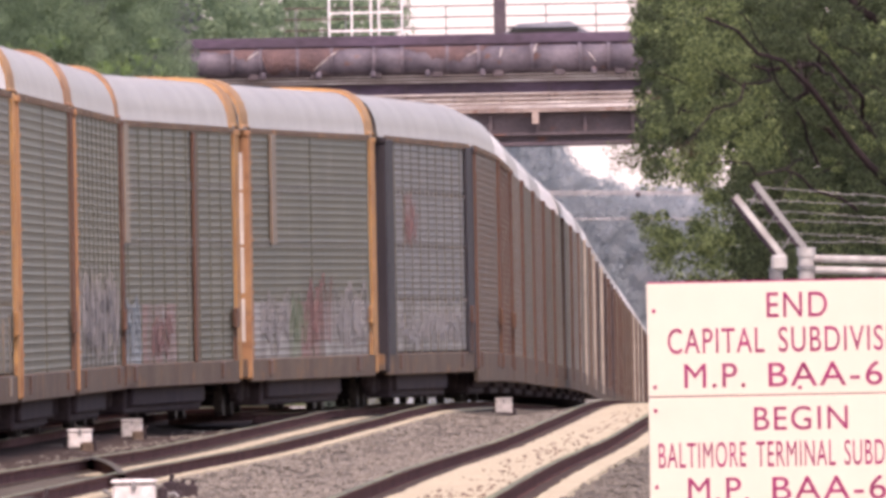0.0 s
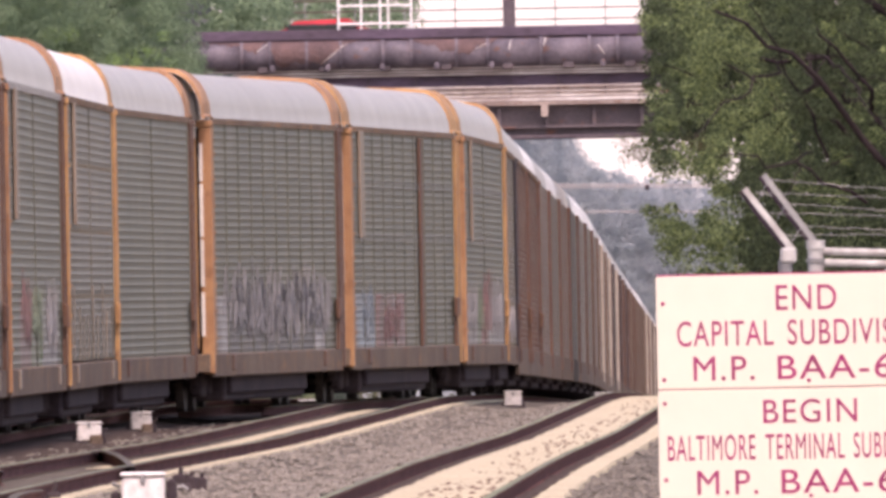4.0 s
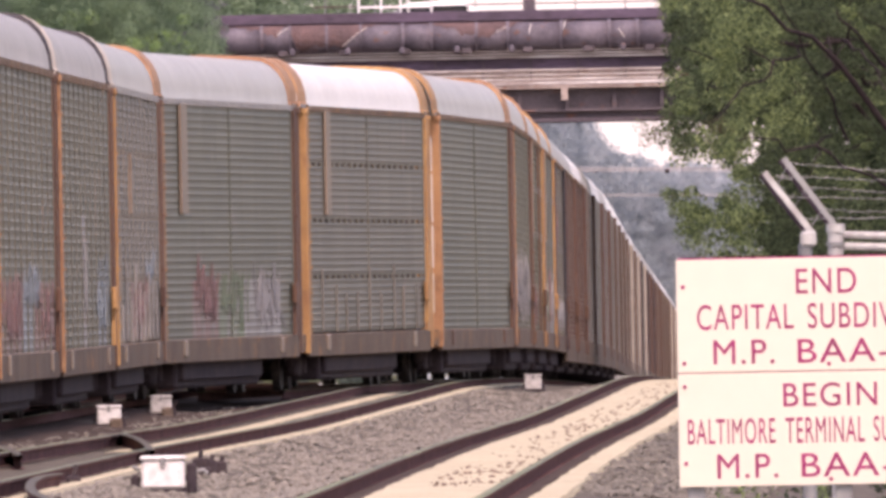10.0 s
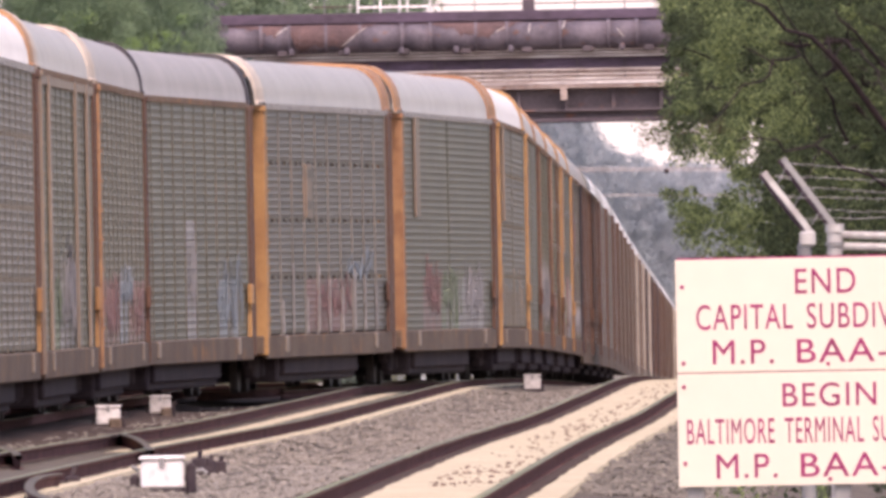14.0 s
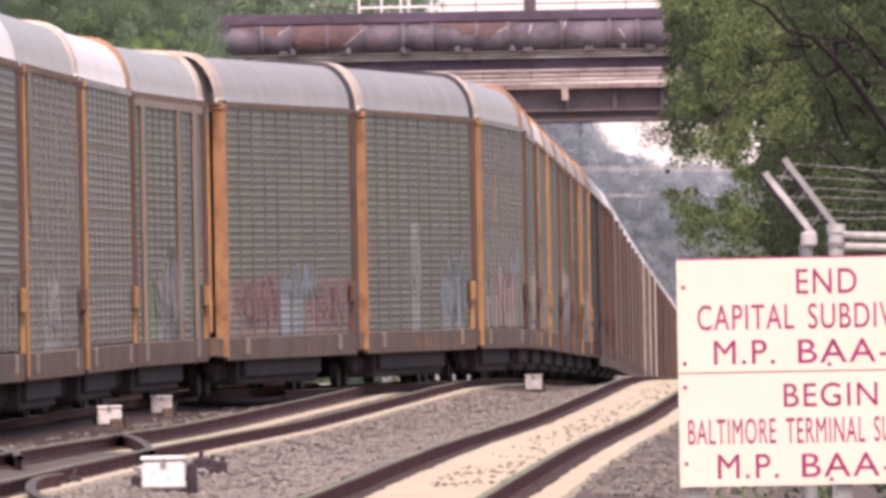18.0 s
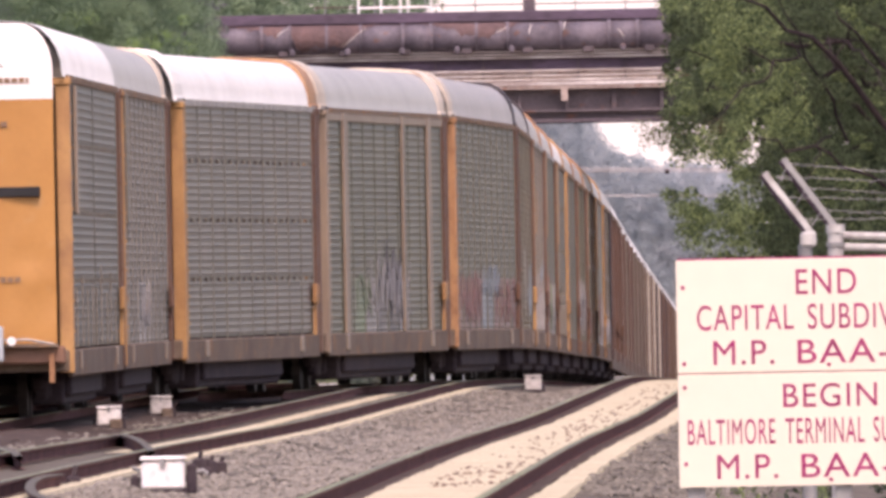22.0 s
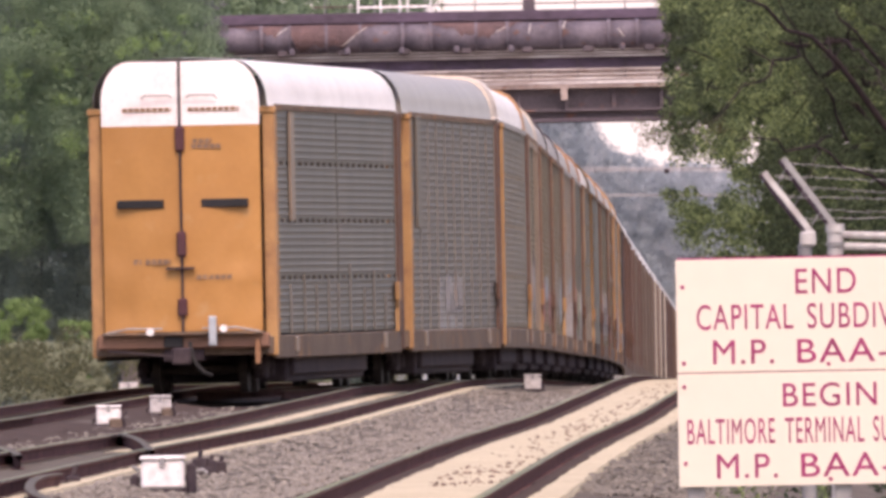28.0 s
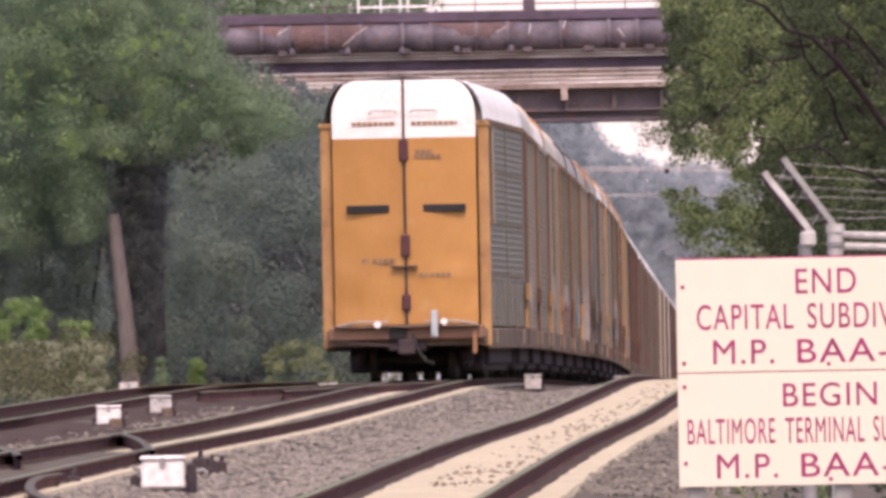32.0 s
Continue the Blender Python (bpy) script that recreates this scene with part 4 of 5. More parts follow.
# ---- plants ----
def leaves(name, clumps, size, material, parent, seed, per=60, flat=0.55, out=0.0):
    """Leaf blades scattered in uneven clumps (centre, radius), as one mesh; out: how far they face away from the clump's middle."""
    rng = np.random.default_rng(seed)
    vs, n = [], 0
    for c, r in clumps:
        k = max(4, int(per * rng.uniform(0.6, 1.3)))
        d = rng.normal(size=(k, 3))
        d /= np.linalg.norm(d, axis=1)[:, None]
        p = np.array(c) + d * (r * rng.uniform(0.5 * out + 0.15, 1.0, k) ** 0.5)[:, None] * np.array((1, 1, 0.8))
        a = rng.normal(size=(k, 3))
        face = rng.normal(size=(k, 3)) * (1 - out) + (d + np.array((0, 0, 0.35))) * 2 * out
        if out:
            a = np.cross(face, a)
        a /= np.linalg.norm(a, axis=1)[:, None]
        b = np.cross(a, face)
        b /= np.linalg.norm(b, axis=1)[:, None]
        s = (size * rng.uniform(0.6, 1.35, k))[:, None]
        q = np.stack([p - a * s * 0.5, p + b * s * flat * 0.5 + a * s * 0.05, p + a * s * 0.5, p - b * s * flat * 0.5 + a * s * 0.05], 1)
        vs.append(q.reshape(-1, 3))
        n += k
    v = np.concatenate(vs)
    me = bpy.data.meshes.new(name)
    me.from_pydata(v.tolist(), [], np.arange(n * 4).reshape(-1, 4).tolist())
    return put_mesh(name, me, material, parent)


def scatter(rng, n, lo, hi, r0, r1, keep=None):
    out = []
    while len(out) < n:
        p = [rng.uniform(a, b) for a, b in zip(lo, hi)]
        if keep is None or keep(*p):
            out.append((p, rng.uniform(r0, r1)))
    return out


def limb(rng, start, end, r0, r1, sag=0.1, n=6):
    a, b = Vector(start), Vector(end)
    span = (b - a).length
    pts = [a.lerp(b, k / n) + Vector([rng.uniform(-1, 1) * span * 0.03 for _ in range(3)]) + Vector((0, 0, sag * span * math.sin(math.pi * k / n))) for k in range(n + 1)]
    pts[0], pts[-1] = a, b
    return pts, [r0 + (r1 - r0) * k / n for k in range(n + 1)]


def build_right_tree():
    rng = random.Random(21)
    t = thing("tree", "leafy green tree overhanging the fence", "tree")
    base = Vector((4.3, 168.5, -0.5))
    fork = Vector((3.9, 168.5, 1.8))
    part("trunk", tube([base, (4.15, 168.5, 0.6), fork], [0.26, 0.2, 0.17], 12), M["bark"], t)
    tips = []
    for px, py, d, r in ((1330, 60, 181, 0.05), (1250, 160, 182, 0.03), (1420, -260, 183, 0.06), (1240, -320, 184, 0.05), (1700, -700, 184, 0.07), (1480, 120, 179, 0.035), (2100, -500, 184, 0.06), (2250, 0, 184, 0.05)):
        e = at_view(px, py, d)
        pts, rs = limb(rng, fork, e, r * 0.8, r * 0.2, 0.12, 8)
        part("limb", tube(pts, rs, 7), M["bark"], t)
        tips.append((pts, r))
    for a, b, r in (((1640, 300), (1300, -10), 0.034), ((1415, 100), (1262, 218), 0.013), ((1490, 70), (1590, 190), 0.014), ((1568, 330), (1300, 250), 0.016), ((1500, 250), (1360, -20), 0.014), ((1470, 240), (1420, 330), 0.01), ((1600, 200), (1480, 20), 0.024)):
        pts, rs = limb(rng, at_view(*a, 178.5), at_view(*b, 177.5), r * 0.75, r * 0.25, 0.06, 8)
        part("branch", tube(pts, rs, 7), M["bark"], t)
    bm = bmesh.new()
    for pts, r in tips:
        for _ in range(16):
            p = pts[rng.randrange(3, len(pts))]
            q = p + Vector((rng.uniform(-0.5, 0.3), rng.uniform(-0.6, 0.6), rng.uniform(-0.35, 0.4)))
            a, rr = limb(rng, p, q, 0.009, 0.003, 0.05, 4)
            add_tube(bm, a, rr, 4, False)
    tagged(part("twig", bm, M["bark"], t), kind="stuff")

    def edge(py):
        return float(np.interp(py, (-400, 0, 60, 120, 190, 215, 235, 262, 300, 350, 400, 430, 470), (1140, 1165, 1170, 1168, 1168, 1150, 1160, 1190, 1180, 1162, 1172, 1205, 1270)))
    def airy(px, py):
        return (((px - 1262) / 40) ** 2 + ((py - 325) / 36) ** 2 < 1 or ((px - 1278) / 34) ** 2 + ((py - 425) / 28) ** 2 < 1 or ((px - 1330) / 22) ** 2 + ((py - 345) / 20) ** 2 < 1) and rng.random() < 0.85
    cl, dark = [], []
    while len(cl) + len(dark) < 1000:
        px, py, d = rng.uniform(1130, 1700), rng.uniform(-120, 460), rng.uniform(178, 186)
        e = edge(py)
        if airy(px, py):
            continue
        if px < e + 15 or (py > 420 and px < 1330 and rng.random() < 0.5):
            continue
        if noise.noise((px * 0.014, py * 0.017, d * 0.22)) < (-0.06 if px < 1325 and py > 285 else -0.16 if px < 1400 else -0.3):
            continue
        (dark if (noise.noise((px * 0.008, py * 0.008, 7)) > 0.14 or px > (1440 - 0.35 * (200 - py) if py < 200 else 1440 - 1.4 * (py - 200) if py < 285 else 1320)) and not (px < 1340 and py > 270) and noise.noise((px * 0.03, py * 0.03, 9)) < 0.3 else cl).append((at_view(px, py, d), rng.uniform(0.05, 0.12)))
    far = []
    while len(far) < 420:
        px, py, d = rng.uniform(1150, 2500), rng.uniform(-1000, 500), rng.uniform(178, 190)
        if ((px - 1850) / 720) ** 2 + ((py + 250) / 720) ** 2 + ((d - 184) / 6) ** 2 < 1 and not (px < 1640 and py > -80):
            far.append((at_view(px, py, d), rng.uniform(0.14, 0.3)))
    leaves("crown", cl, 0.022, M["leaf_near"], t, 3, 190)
    # shaded parts of the crown, painted by the darker leaf colour
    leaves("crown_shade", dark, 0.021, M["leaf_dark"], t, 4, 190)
    # added dark layer behind: the crown's inner shade is in its leaf colour
    back = []
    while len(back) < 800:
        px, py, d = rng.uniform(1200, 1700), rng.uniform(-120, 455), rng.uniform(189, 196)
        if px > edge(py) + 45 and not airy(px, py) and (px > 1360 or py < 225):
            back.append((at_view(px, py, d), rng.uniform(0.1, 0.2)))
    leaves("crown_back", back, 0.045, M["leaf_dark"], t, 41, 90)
    leaves("crown_outer", far, 0.05, M["leaf_near"], t, 5, 90)
    sprig = [(at_view(1128 + 190 * rng.random() ** 0.8, 222 + rng.uniform(-14, 18) + rng.random() * 26, 181), 0.06) for _ in range(260)]
    leaves("sprig", sprig, 0.015, M["leaf_sprig"], t, 6, 14)
    # undergrowth behind the fence
    u = thing("shrubs", "dark green undergrowth behind the fence", "shrub")
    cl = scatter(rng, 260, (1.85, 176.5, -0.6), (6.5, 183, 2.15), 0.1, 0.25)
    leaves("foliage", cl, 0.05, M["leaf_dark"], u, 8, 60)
    leaves("foliage", scatter(rng, 60, (1.8, 175, 0.3), (2.7, 178, 2.1), 0.08, 0.16), 0.04, M["leaf_near"], u, 9, 40)


def build_left_trees():
    rng = random.Random(33)
    d0 = 655.0
    t = thing("tree", "big ivy-covered tree beside the tracks", "tree")
    foot, mid, top = at_view(258, 700, d0), at_view(258, 430, d0), at_view(250, 280, d0)
    part("trunk", tube([foot, at_view(260, 600, d0), mid, top, at_view(235, 120, d0)], [0.52, 0.42, 0.4, 0.6, 0.3], 14), M["hazed_bark"], t)
    for px, py, d in ((80, 140, 656), (150, -20, 656), (420, 130, 656), (500, 200, 654), (330, -120, 658), (60, -260, 660), (240, -330, 656)):
        pts, rs = limb(rng, top, at_view(px, py, d), 0.17, 0.03, 0.1)
        part("limb", tube(pts, rs, 7), M["bark"], t)
    def inside(px, py, d):
        e = float(np.interp(py, (-500, 0, 60, 100, 150, 180, 230, 262, 300, 420), (300, 375, 380, 385, 470, 545, 520, 430, 330, 180)))
        return px < e - 12 and noise.noise((px * 0.011, py * 0.013, d * 0.2)) > -0.25 and not (165 < px < 330 and py > 262)
    cl = [(at_view(*p), r) for p, r in scatter(rng, 520, (-60, -120, 645), (560, 430, 656), 0.28, 0.72, inside)]
    leaves("crown", cl, 0.065, M["leaf_mid"], t, 11, 480, out=0.7)
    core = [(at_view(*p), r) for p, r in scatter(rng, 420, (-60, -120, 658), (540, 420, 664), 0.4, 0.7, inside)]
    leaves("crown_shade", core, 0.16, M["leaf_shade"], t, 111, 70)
    cl = [(at_view(*p), r) for p, r in scatter(rng, 120, (-500, -600, 648), (420, -80, 668), 0.4, 0.8, lambda px, py, d: ((px - 60) / 420) ** 2 + ((py + 150) / 480) ** 2 < 1)]
    leaves("crown_top", cl, 0.17, M["leaf_mid"], t, 12, 90)
    # sunlit clumps: the sun's brightness comes from the lime leaf colour
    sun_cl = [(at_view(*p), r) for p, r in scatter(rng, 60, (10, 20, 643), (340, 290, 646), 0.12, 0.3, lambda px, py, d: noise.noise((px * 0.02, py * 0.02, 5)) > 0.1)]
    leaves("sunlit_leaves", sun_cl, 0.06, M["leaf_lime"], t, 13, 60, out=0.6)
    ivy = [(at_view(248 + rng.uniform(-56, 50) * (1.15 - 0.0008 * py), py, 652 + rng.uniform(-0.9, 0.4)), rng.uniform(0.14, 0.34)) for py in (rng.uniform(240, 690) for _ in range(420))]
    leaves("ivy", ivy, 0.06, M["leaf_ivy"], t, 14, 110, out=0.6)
    # the leaning pole in front of it
    p = thing("utility_pole", "weathered grey wooden pole leaning by the tree", "pole")
    part("shaft", tube([at_view(234, 700, 648), at_view(222, 560, 648), at_view(200, 380, 648)], [0.21, 0.18, 0.13], 12), M["pole"], p)
    # bushes
    b = thing("bush", "dense dark bushes along the tracks", "shrub")
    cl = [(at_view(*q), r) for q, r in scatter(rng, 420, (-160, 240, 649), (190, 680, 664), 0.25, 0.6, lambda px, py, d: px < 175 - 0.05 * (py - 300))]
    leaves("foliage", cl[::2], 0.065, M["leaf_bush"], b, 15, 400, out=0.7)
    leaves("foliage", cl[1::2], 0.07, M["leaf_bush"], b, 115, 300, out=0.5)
    for px in (-80, 0, 60, 120, 160):
        pts, rs = limb(rng, at_view(px, 700, 660), at_view(px + 20, 380, 660), 0.06, 0.02)
        part("stem", tube(pts, rs, 6), M["bark"], b)
    for box_, n, m, size, label in (((-20, 535, 640, 80, 680, 645), 70, "leaf_lime", 0.085, "bright lime-green shrub by the tracks"), ((110, 570, 640, 160, 680, 645), 22, "leaf_lime", 0.085, "lime-green shrub growing by the pole"),
                                   ((338, 640, 645, 352, 686, 648), 9, "leaf_lime", 0.1, "small bright green sapling"), ((284, 630, 645, 294, 690, 648), 6, "leaf_mid", 0.1, "small bright green sapling"),
                                   ((-60, 610, 625, 190, 705, 640), 170, "leaf_dry", 0.08, "dry brownish trackside weeds"), ((470, 610, 690, 590, 690, 700), 60, "leaf_pale", 0.08, "low pale green trackside shrub")):
        s = thing("shrub", label, "shrub")
        cl = [(at_view(*q), r) for q, r in scatter(rng, n, box_[:3], box_[3:], 0.1, 0.24)]
        leaves("foliage", cl, size * 0.65, M[m], s, 16 + n, 240, out=0.5)
    w = thing("undergrowth", "dark tangled undergrowth beside the far track", "shrub", kind="stuff")
    cl = scatter(rng, 420, (-16, 515, -0.7), (-6.6, 700, 0.6), 0.25, 0.5, lambda x, y, z: x < left_x(y) - 2.4)
    # belt added beyond the bridge to keep gaps under the cars dark
    cl += scatter(rng, 420, (-16, 755, -2.0), (1.0, 920, 2.2), 0.4, 0.8, lambda x, y, z: x < mid_x(y) - 3.5)
    leaves("foliage", cl, 0.1, M["leaf_low"], w, 31, 130, out=0.5)
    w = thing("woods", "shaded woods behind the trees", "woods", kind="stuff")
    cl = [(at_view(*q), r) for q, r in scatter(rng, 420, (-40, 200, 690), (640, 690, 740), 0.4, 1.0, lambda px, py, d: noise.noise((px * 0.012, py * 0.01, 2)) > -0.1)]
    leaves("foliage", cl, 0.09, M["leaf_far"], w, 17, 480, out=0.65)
    # backing layer, shade between the trees painted by leaf_shade
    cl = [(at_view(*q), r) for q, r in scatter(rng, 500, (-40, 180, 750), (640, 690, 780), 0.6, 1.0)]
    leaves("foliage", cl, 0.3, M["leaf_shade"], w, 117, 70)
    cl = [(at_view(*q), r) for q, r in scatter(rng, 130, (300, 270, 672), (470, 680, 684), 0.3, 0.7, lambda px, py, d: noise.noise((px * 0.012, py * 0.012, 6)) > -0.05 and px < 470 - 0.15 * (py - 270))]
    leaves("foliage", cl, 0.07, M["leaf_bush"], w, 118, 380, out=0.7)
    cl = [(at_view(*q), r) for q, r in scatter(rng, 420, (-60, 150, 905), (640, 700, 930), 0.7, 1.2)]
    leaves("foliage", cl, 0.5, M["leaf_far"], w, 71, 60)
    w = thing("woods", "green treetops beyond the bridge", "woods", kind="stuff")
    cl = [(at_view(*q), r) for q, r in scatter(rng, 900, (-300, -200, 860), (800, 110, 900), 0.4, 0.8, lambda px, py, d: px < 745 + 40 * noise.noise((py * 0.03, d, 0)) and py > -200 + 150 * (px > 450))]
    leaves("foliage", cl, 0.17, M["leaf_mid"], w, 18, 130, out=0.7)


def build_distance():
    glow = bpy.data.materials.new("sky_glow")
    glow.use_nodes = True
    gb = glow.node_tree.nodes["Principled BSDF"]
    gb.inputs["Base Color"].default_value = (0, 0, 0, 1)
    gb.inputs["Emission Color"].default_value, gb.inputs["Emission Strength"].default_value = (1.0, 0.98, 1.0, 1), 0.55
    rng = random.Random(8)
    w = thing("far_woods", "hazy blue-green wooded hillside in the distance", "woods", kind="stuff")
    sil = lambda px: float(np.interp(px, (-200, 500, 900, 1030, 1048, 1057, 1072, 1090, 1110, 1180, 1250, 1400, 1900), (-40, 0, 40, 90, 140, 160, 186, 197, 205, 220, 226, 215, 180)))
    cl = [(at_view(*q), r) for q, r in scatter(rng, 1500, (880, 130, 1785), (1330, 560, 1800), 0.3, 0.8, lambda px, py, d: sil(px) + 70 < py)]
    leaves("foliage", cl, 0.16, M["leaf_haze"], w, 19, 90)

    def crowns(px, py):
        n = noise.fractal((px * 0.03, py * 0.034, 0.5), 0.9, 2.1, 4)
        return at_view(px, py, 1800 - 0.05 * n / REACH)
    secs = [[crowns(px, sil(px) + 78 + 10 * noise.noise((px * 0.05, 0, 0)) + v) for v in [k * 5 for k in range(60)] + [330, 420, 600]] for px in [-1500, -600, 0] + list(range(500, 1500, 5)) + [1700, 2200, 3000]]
    # backdrop hill has the distant haze mixed into its colour
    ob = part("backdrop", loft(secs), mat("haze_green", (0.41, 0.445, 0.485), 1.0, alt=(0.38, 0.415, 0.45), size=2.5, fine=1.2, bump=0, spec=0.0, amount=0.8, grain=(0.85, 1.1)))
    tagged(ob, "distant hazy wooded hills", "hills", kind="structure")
    skyb = part("backdrop", box(-500, 500, 3300, 3301, -20, 160), glow)
    tagged(skyb, "bright white overcast sky low behind the hills", "sky", kind="structure")
    u = thing("power_line", "pale overhead power lines crossing beyond the bridge", "power line")
    for y0, y1 in ((300, 303), (306, 306), (349, 350)):
        part("wire", tube([at_view(px, y0 + (y1 - y0) * (px - 700) / 800 + 4 * math.sin(px / 250), 1250) for px in range(500, 1600, 50)], 0.022, 5), M["ledge"], u)
    for px in (480, 1620):
        part("mast", tube([at_view(px, 760, 1250), at_view(px, 260, 1250)], [0.25, 0.15], 8), M["wood"], u)
    part("insulator", tube([at_view(1176, 303, 1249.8), at_view(1184, 303, 1249.8)], 0.09, 8), M["under"], u)


# ---- sign and fence ----
SIGN_D = 105.0


def word(txt, px0, px1, py0, py1, parent, d):
    cu = bpy.data.curves.new("letters", "FONT")
    cu.body, cu.size, cu.bevel_depth, cu.bevel_resolution = txt, 1.0, 0.003, 0
    cu.space_character = 1.12
    tmp = new("tmp", cu)
    me = bpy.data.meshes.new_from_object(tmp.evaluated_get(bpy.context.evaluated_depsgraph_get()))
    bpy.data.objects.remove(tmp)
    bpy.data.curves.remove(cu)
    co = np.array([v.co for v in me.vertices])
    lo, hi = co.min(0), co.max(0)
    s = SIGN_D * REACH / F
    for v in me.vertices:
        v.co = ((px0 + (v.co.x - lo[0]) / (hi[0] - lo[0]) * (px1 - px0)) * s, d - v.co.z * 0.08, -(py1 - (v.co.y - lo[1]) / (hi[1] - lo[1]) * (py1 - py0)) * s)
    return put_mesh("letters", me, M["sign_red"], parent)


def build_sign():
    """Two stacked plates, lettered; local x and -z run in steps of the view at the sign's distance from the top left corner."""
    o = at_view(1195, 461, SIGN_D)
    s = SIGN_D * REACH / F
    g = thing("milepost_sign", "cream railway limits sign with dark red lettering", "sign", at=o)
    W = 540
    for y0, y1 in ((0, 199.5), (201.5, 402)):
        bm = box(0, W * s, 0, 0.004, -y1 * s, -y0 * s, 0.0012)
        part("plate", bm, M["sign_white"], g)
    part("backing", box(2 * s, (W - 2) * s, 0.006, 0.02, -400 * s, 3 * s), M["sign_red"], g)
    d = -0.0012
    bx_ = 1195 - 0
    by_ = 461
    for txt, a, b, y0, y1 in (("END", 1407, 1514, 480, 524), ("CAPITAL", 1231, 1402, 541, 586), ("SUBDIVISION", 1427, 1696, 541, 586), ("M.P.", 1259, 1367, 604, 647), ("BAA-6", 1408, 1610, 604, 647),
                              ("BEGIN", 1381, 1547, 682, 724), ("BALTIMORE", 1211, 1366, 743, 788), ("TERMINAL", 1384, 1524, 743, 788), ("SUBDIVISION", 1540, 1716, 743, 788), ("M.P.", 1262, 1370, 806, 849), ("BAA-6", 1411, 1613, 806, 849)):
        word(txt, a - bx_, b - bx_, y0 - by_, y1 - by_, g, d)
    for px, py in ((12, 48), (12, 183), (12, 225), (12, 360), (527, 48), (527, 183), (527, 225), (527, 360), (268, 188), (268, 392)):
        part("rivet", tube([(px * s, -0.004, -py * s), (px * s, 0.01, -py * s)], 0.0075, 8), M["sign_red"], g)
    for px in (30, 290, 510):
        part("post", box(px * s - 0.03, px * s + 0.03, 0.021, 0.06, -o.z - 0.6, -0.02, 0.004), M["galv"], g)


def strand(a, b, wob, n, r, parent, rng):
    """A barbed strand: a wavy wire with short barbs."""
    a, b = Vector(a), Vector(b)
    pts = [a.lerp(b, k / n) + Vector((0, rng.uniform(-1, 1) * wob, rng.uniform(-1, 1) * wob)) for k in range(n + 1)]
    bm = tube(pts, r, 5)
    for k in range(1, n, 3):
        p = pts[k]
        for _ in range(2):
            q = Vector((rng.uniform(-0.01, 0.01), 0, rng.choice((-1, 1)) * rng.uniform(0.005, 0.011)))
            add_tube(bm, [p - q * 0.3, p + q], r * 0.8, 3)
    part("barbed_strand", bm, M["galv"], parent)


def build_fence():
    rng = random.Random(3)
    d, dt = 112.0, 112.0 * REACH
    f = thing("security_fence", "galvanised fence with slanted barbed-wire arms", "fence")
    P = lambda px, py, dd=d: at_view(px, py, dd)
    post = P(1479, 470)
    part("post", tube([(post.x, dt, -0.5), (post.x, dt, P(1478, 408).z)], 0.03, 14), M["galv_pale"], f)
    part("cap", tube([P(1478, 412), P(1478, 396)], 0.036, 14), M["galv_pale"], f)
    part("collar", tube([P(1479, 436), P(1479, 428)], 0.037, 14), M["galv"], f)
    lo = P(1425, 470, 110.5)
    part("post", tube([(lo.x, lo.y, -0.5), (lo.x, lo.y, P(1425, 432, 110.5).z)], 0.026, 14), M["galv"], f)
    col = at_view(1430, 424, 110.5)
    part("bracket", box(col.x - 0.03, col.x + 0.03, lo.y - 0.035, lo.y + 0.035, col.z - 0.028, col.z + 0.032, 0.01), M["galv_pale"], f)
    # slanted arms: angle iron, bright face and thin flange coloured as the arm's shadow
    for a, b, w, dd in (((1440, 416), (1352, 305), 0.0115, 110.5), ((1476, 398), (1386, 280), 0.011, 112.0)):
        A, B = P(*a, dd), P(*b, dd)
        n = (B - A).normalized()
        c = Vector((-n.z, 0, n.x)) * w
        bm = bmesh.new()
        for off, th in ((Vector((0, 0, 0)), c), ):
            vs = [A - th, A + th, B + th, B - th]
            lo_v = [bm.verts.new(v + Vector((0, -0.004, 0))) for v in vs]
            hi_v = [bm.verts.new(v + Vector((0, 0.004, 0))) for v in vs]
            bm.faces.new(lo_v)
            bm.faces.new(hi_v[::-1])
            for k in range(4):
                bm.faces.new((lo_v[k], lo_v[(k + 1) % 4], hi_v[(k + 1) % 4], hi_v[k]))
        part("arm", bm, M["galv_pale"] if dd < 111 else M["galv"], f)
        bm = tube([A + c * 1.35 + Vector((0, 0.02, 0)), A.lerp(B, 0.55) + c * 1.6 + Vector((0, 0.02, 0)), B + c * 1.2 + Vector((0, 0.02, 0))], 0.011, 6)
        part("arm_flange", bm, M["arm_shade"], f, "dark inner flange with the arm's shadow in its colour")
    for y0, y1 in ((416, 420), (436, 439)):
        part("top_rail", tube([P(1490, y0), P(1900, y1 + 6)], 0.016, 10), M["galv_pale"], f)
    for (ax, ay), by in (((1396, 289), 303), ((1372, 311), 320), ((1428, 331), 341), ((1389, 348), 353), ((1460, 371), 377), ((1424, 387), 387)):
        far = ay + (by - ay) / (1568 - ax) * (1900 - ax)
        strand(P(ax, ay), P(1900, far), 0.0032, 40, 0.0014, f, rng)
    for a, b in (((1396, 289), (1366, 343)), ((1428, 331), (1401, 373)), ((1455, 370), (1436, 400)), ((1372, 311), (1402, 318))):
        strand(P(*a, 111), P(*b, 111), 0.002, 8, 0.0016, f, rng)
    for k in range(5):
        x = P(1900, 400).x + k * 2.4
        part("post", tube([(x, dt, -0.5), (x, dt, P(1478, 408).z)], 0.03, 12), M["galv"], f)
    # chain-link mesh
    bm = bmesh.new()
    x0, x1, z0, z1 = lo.x, P(1900, 400).x, -0.4, P(1478, 436).z
    k = 0.0
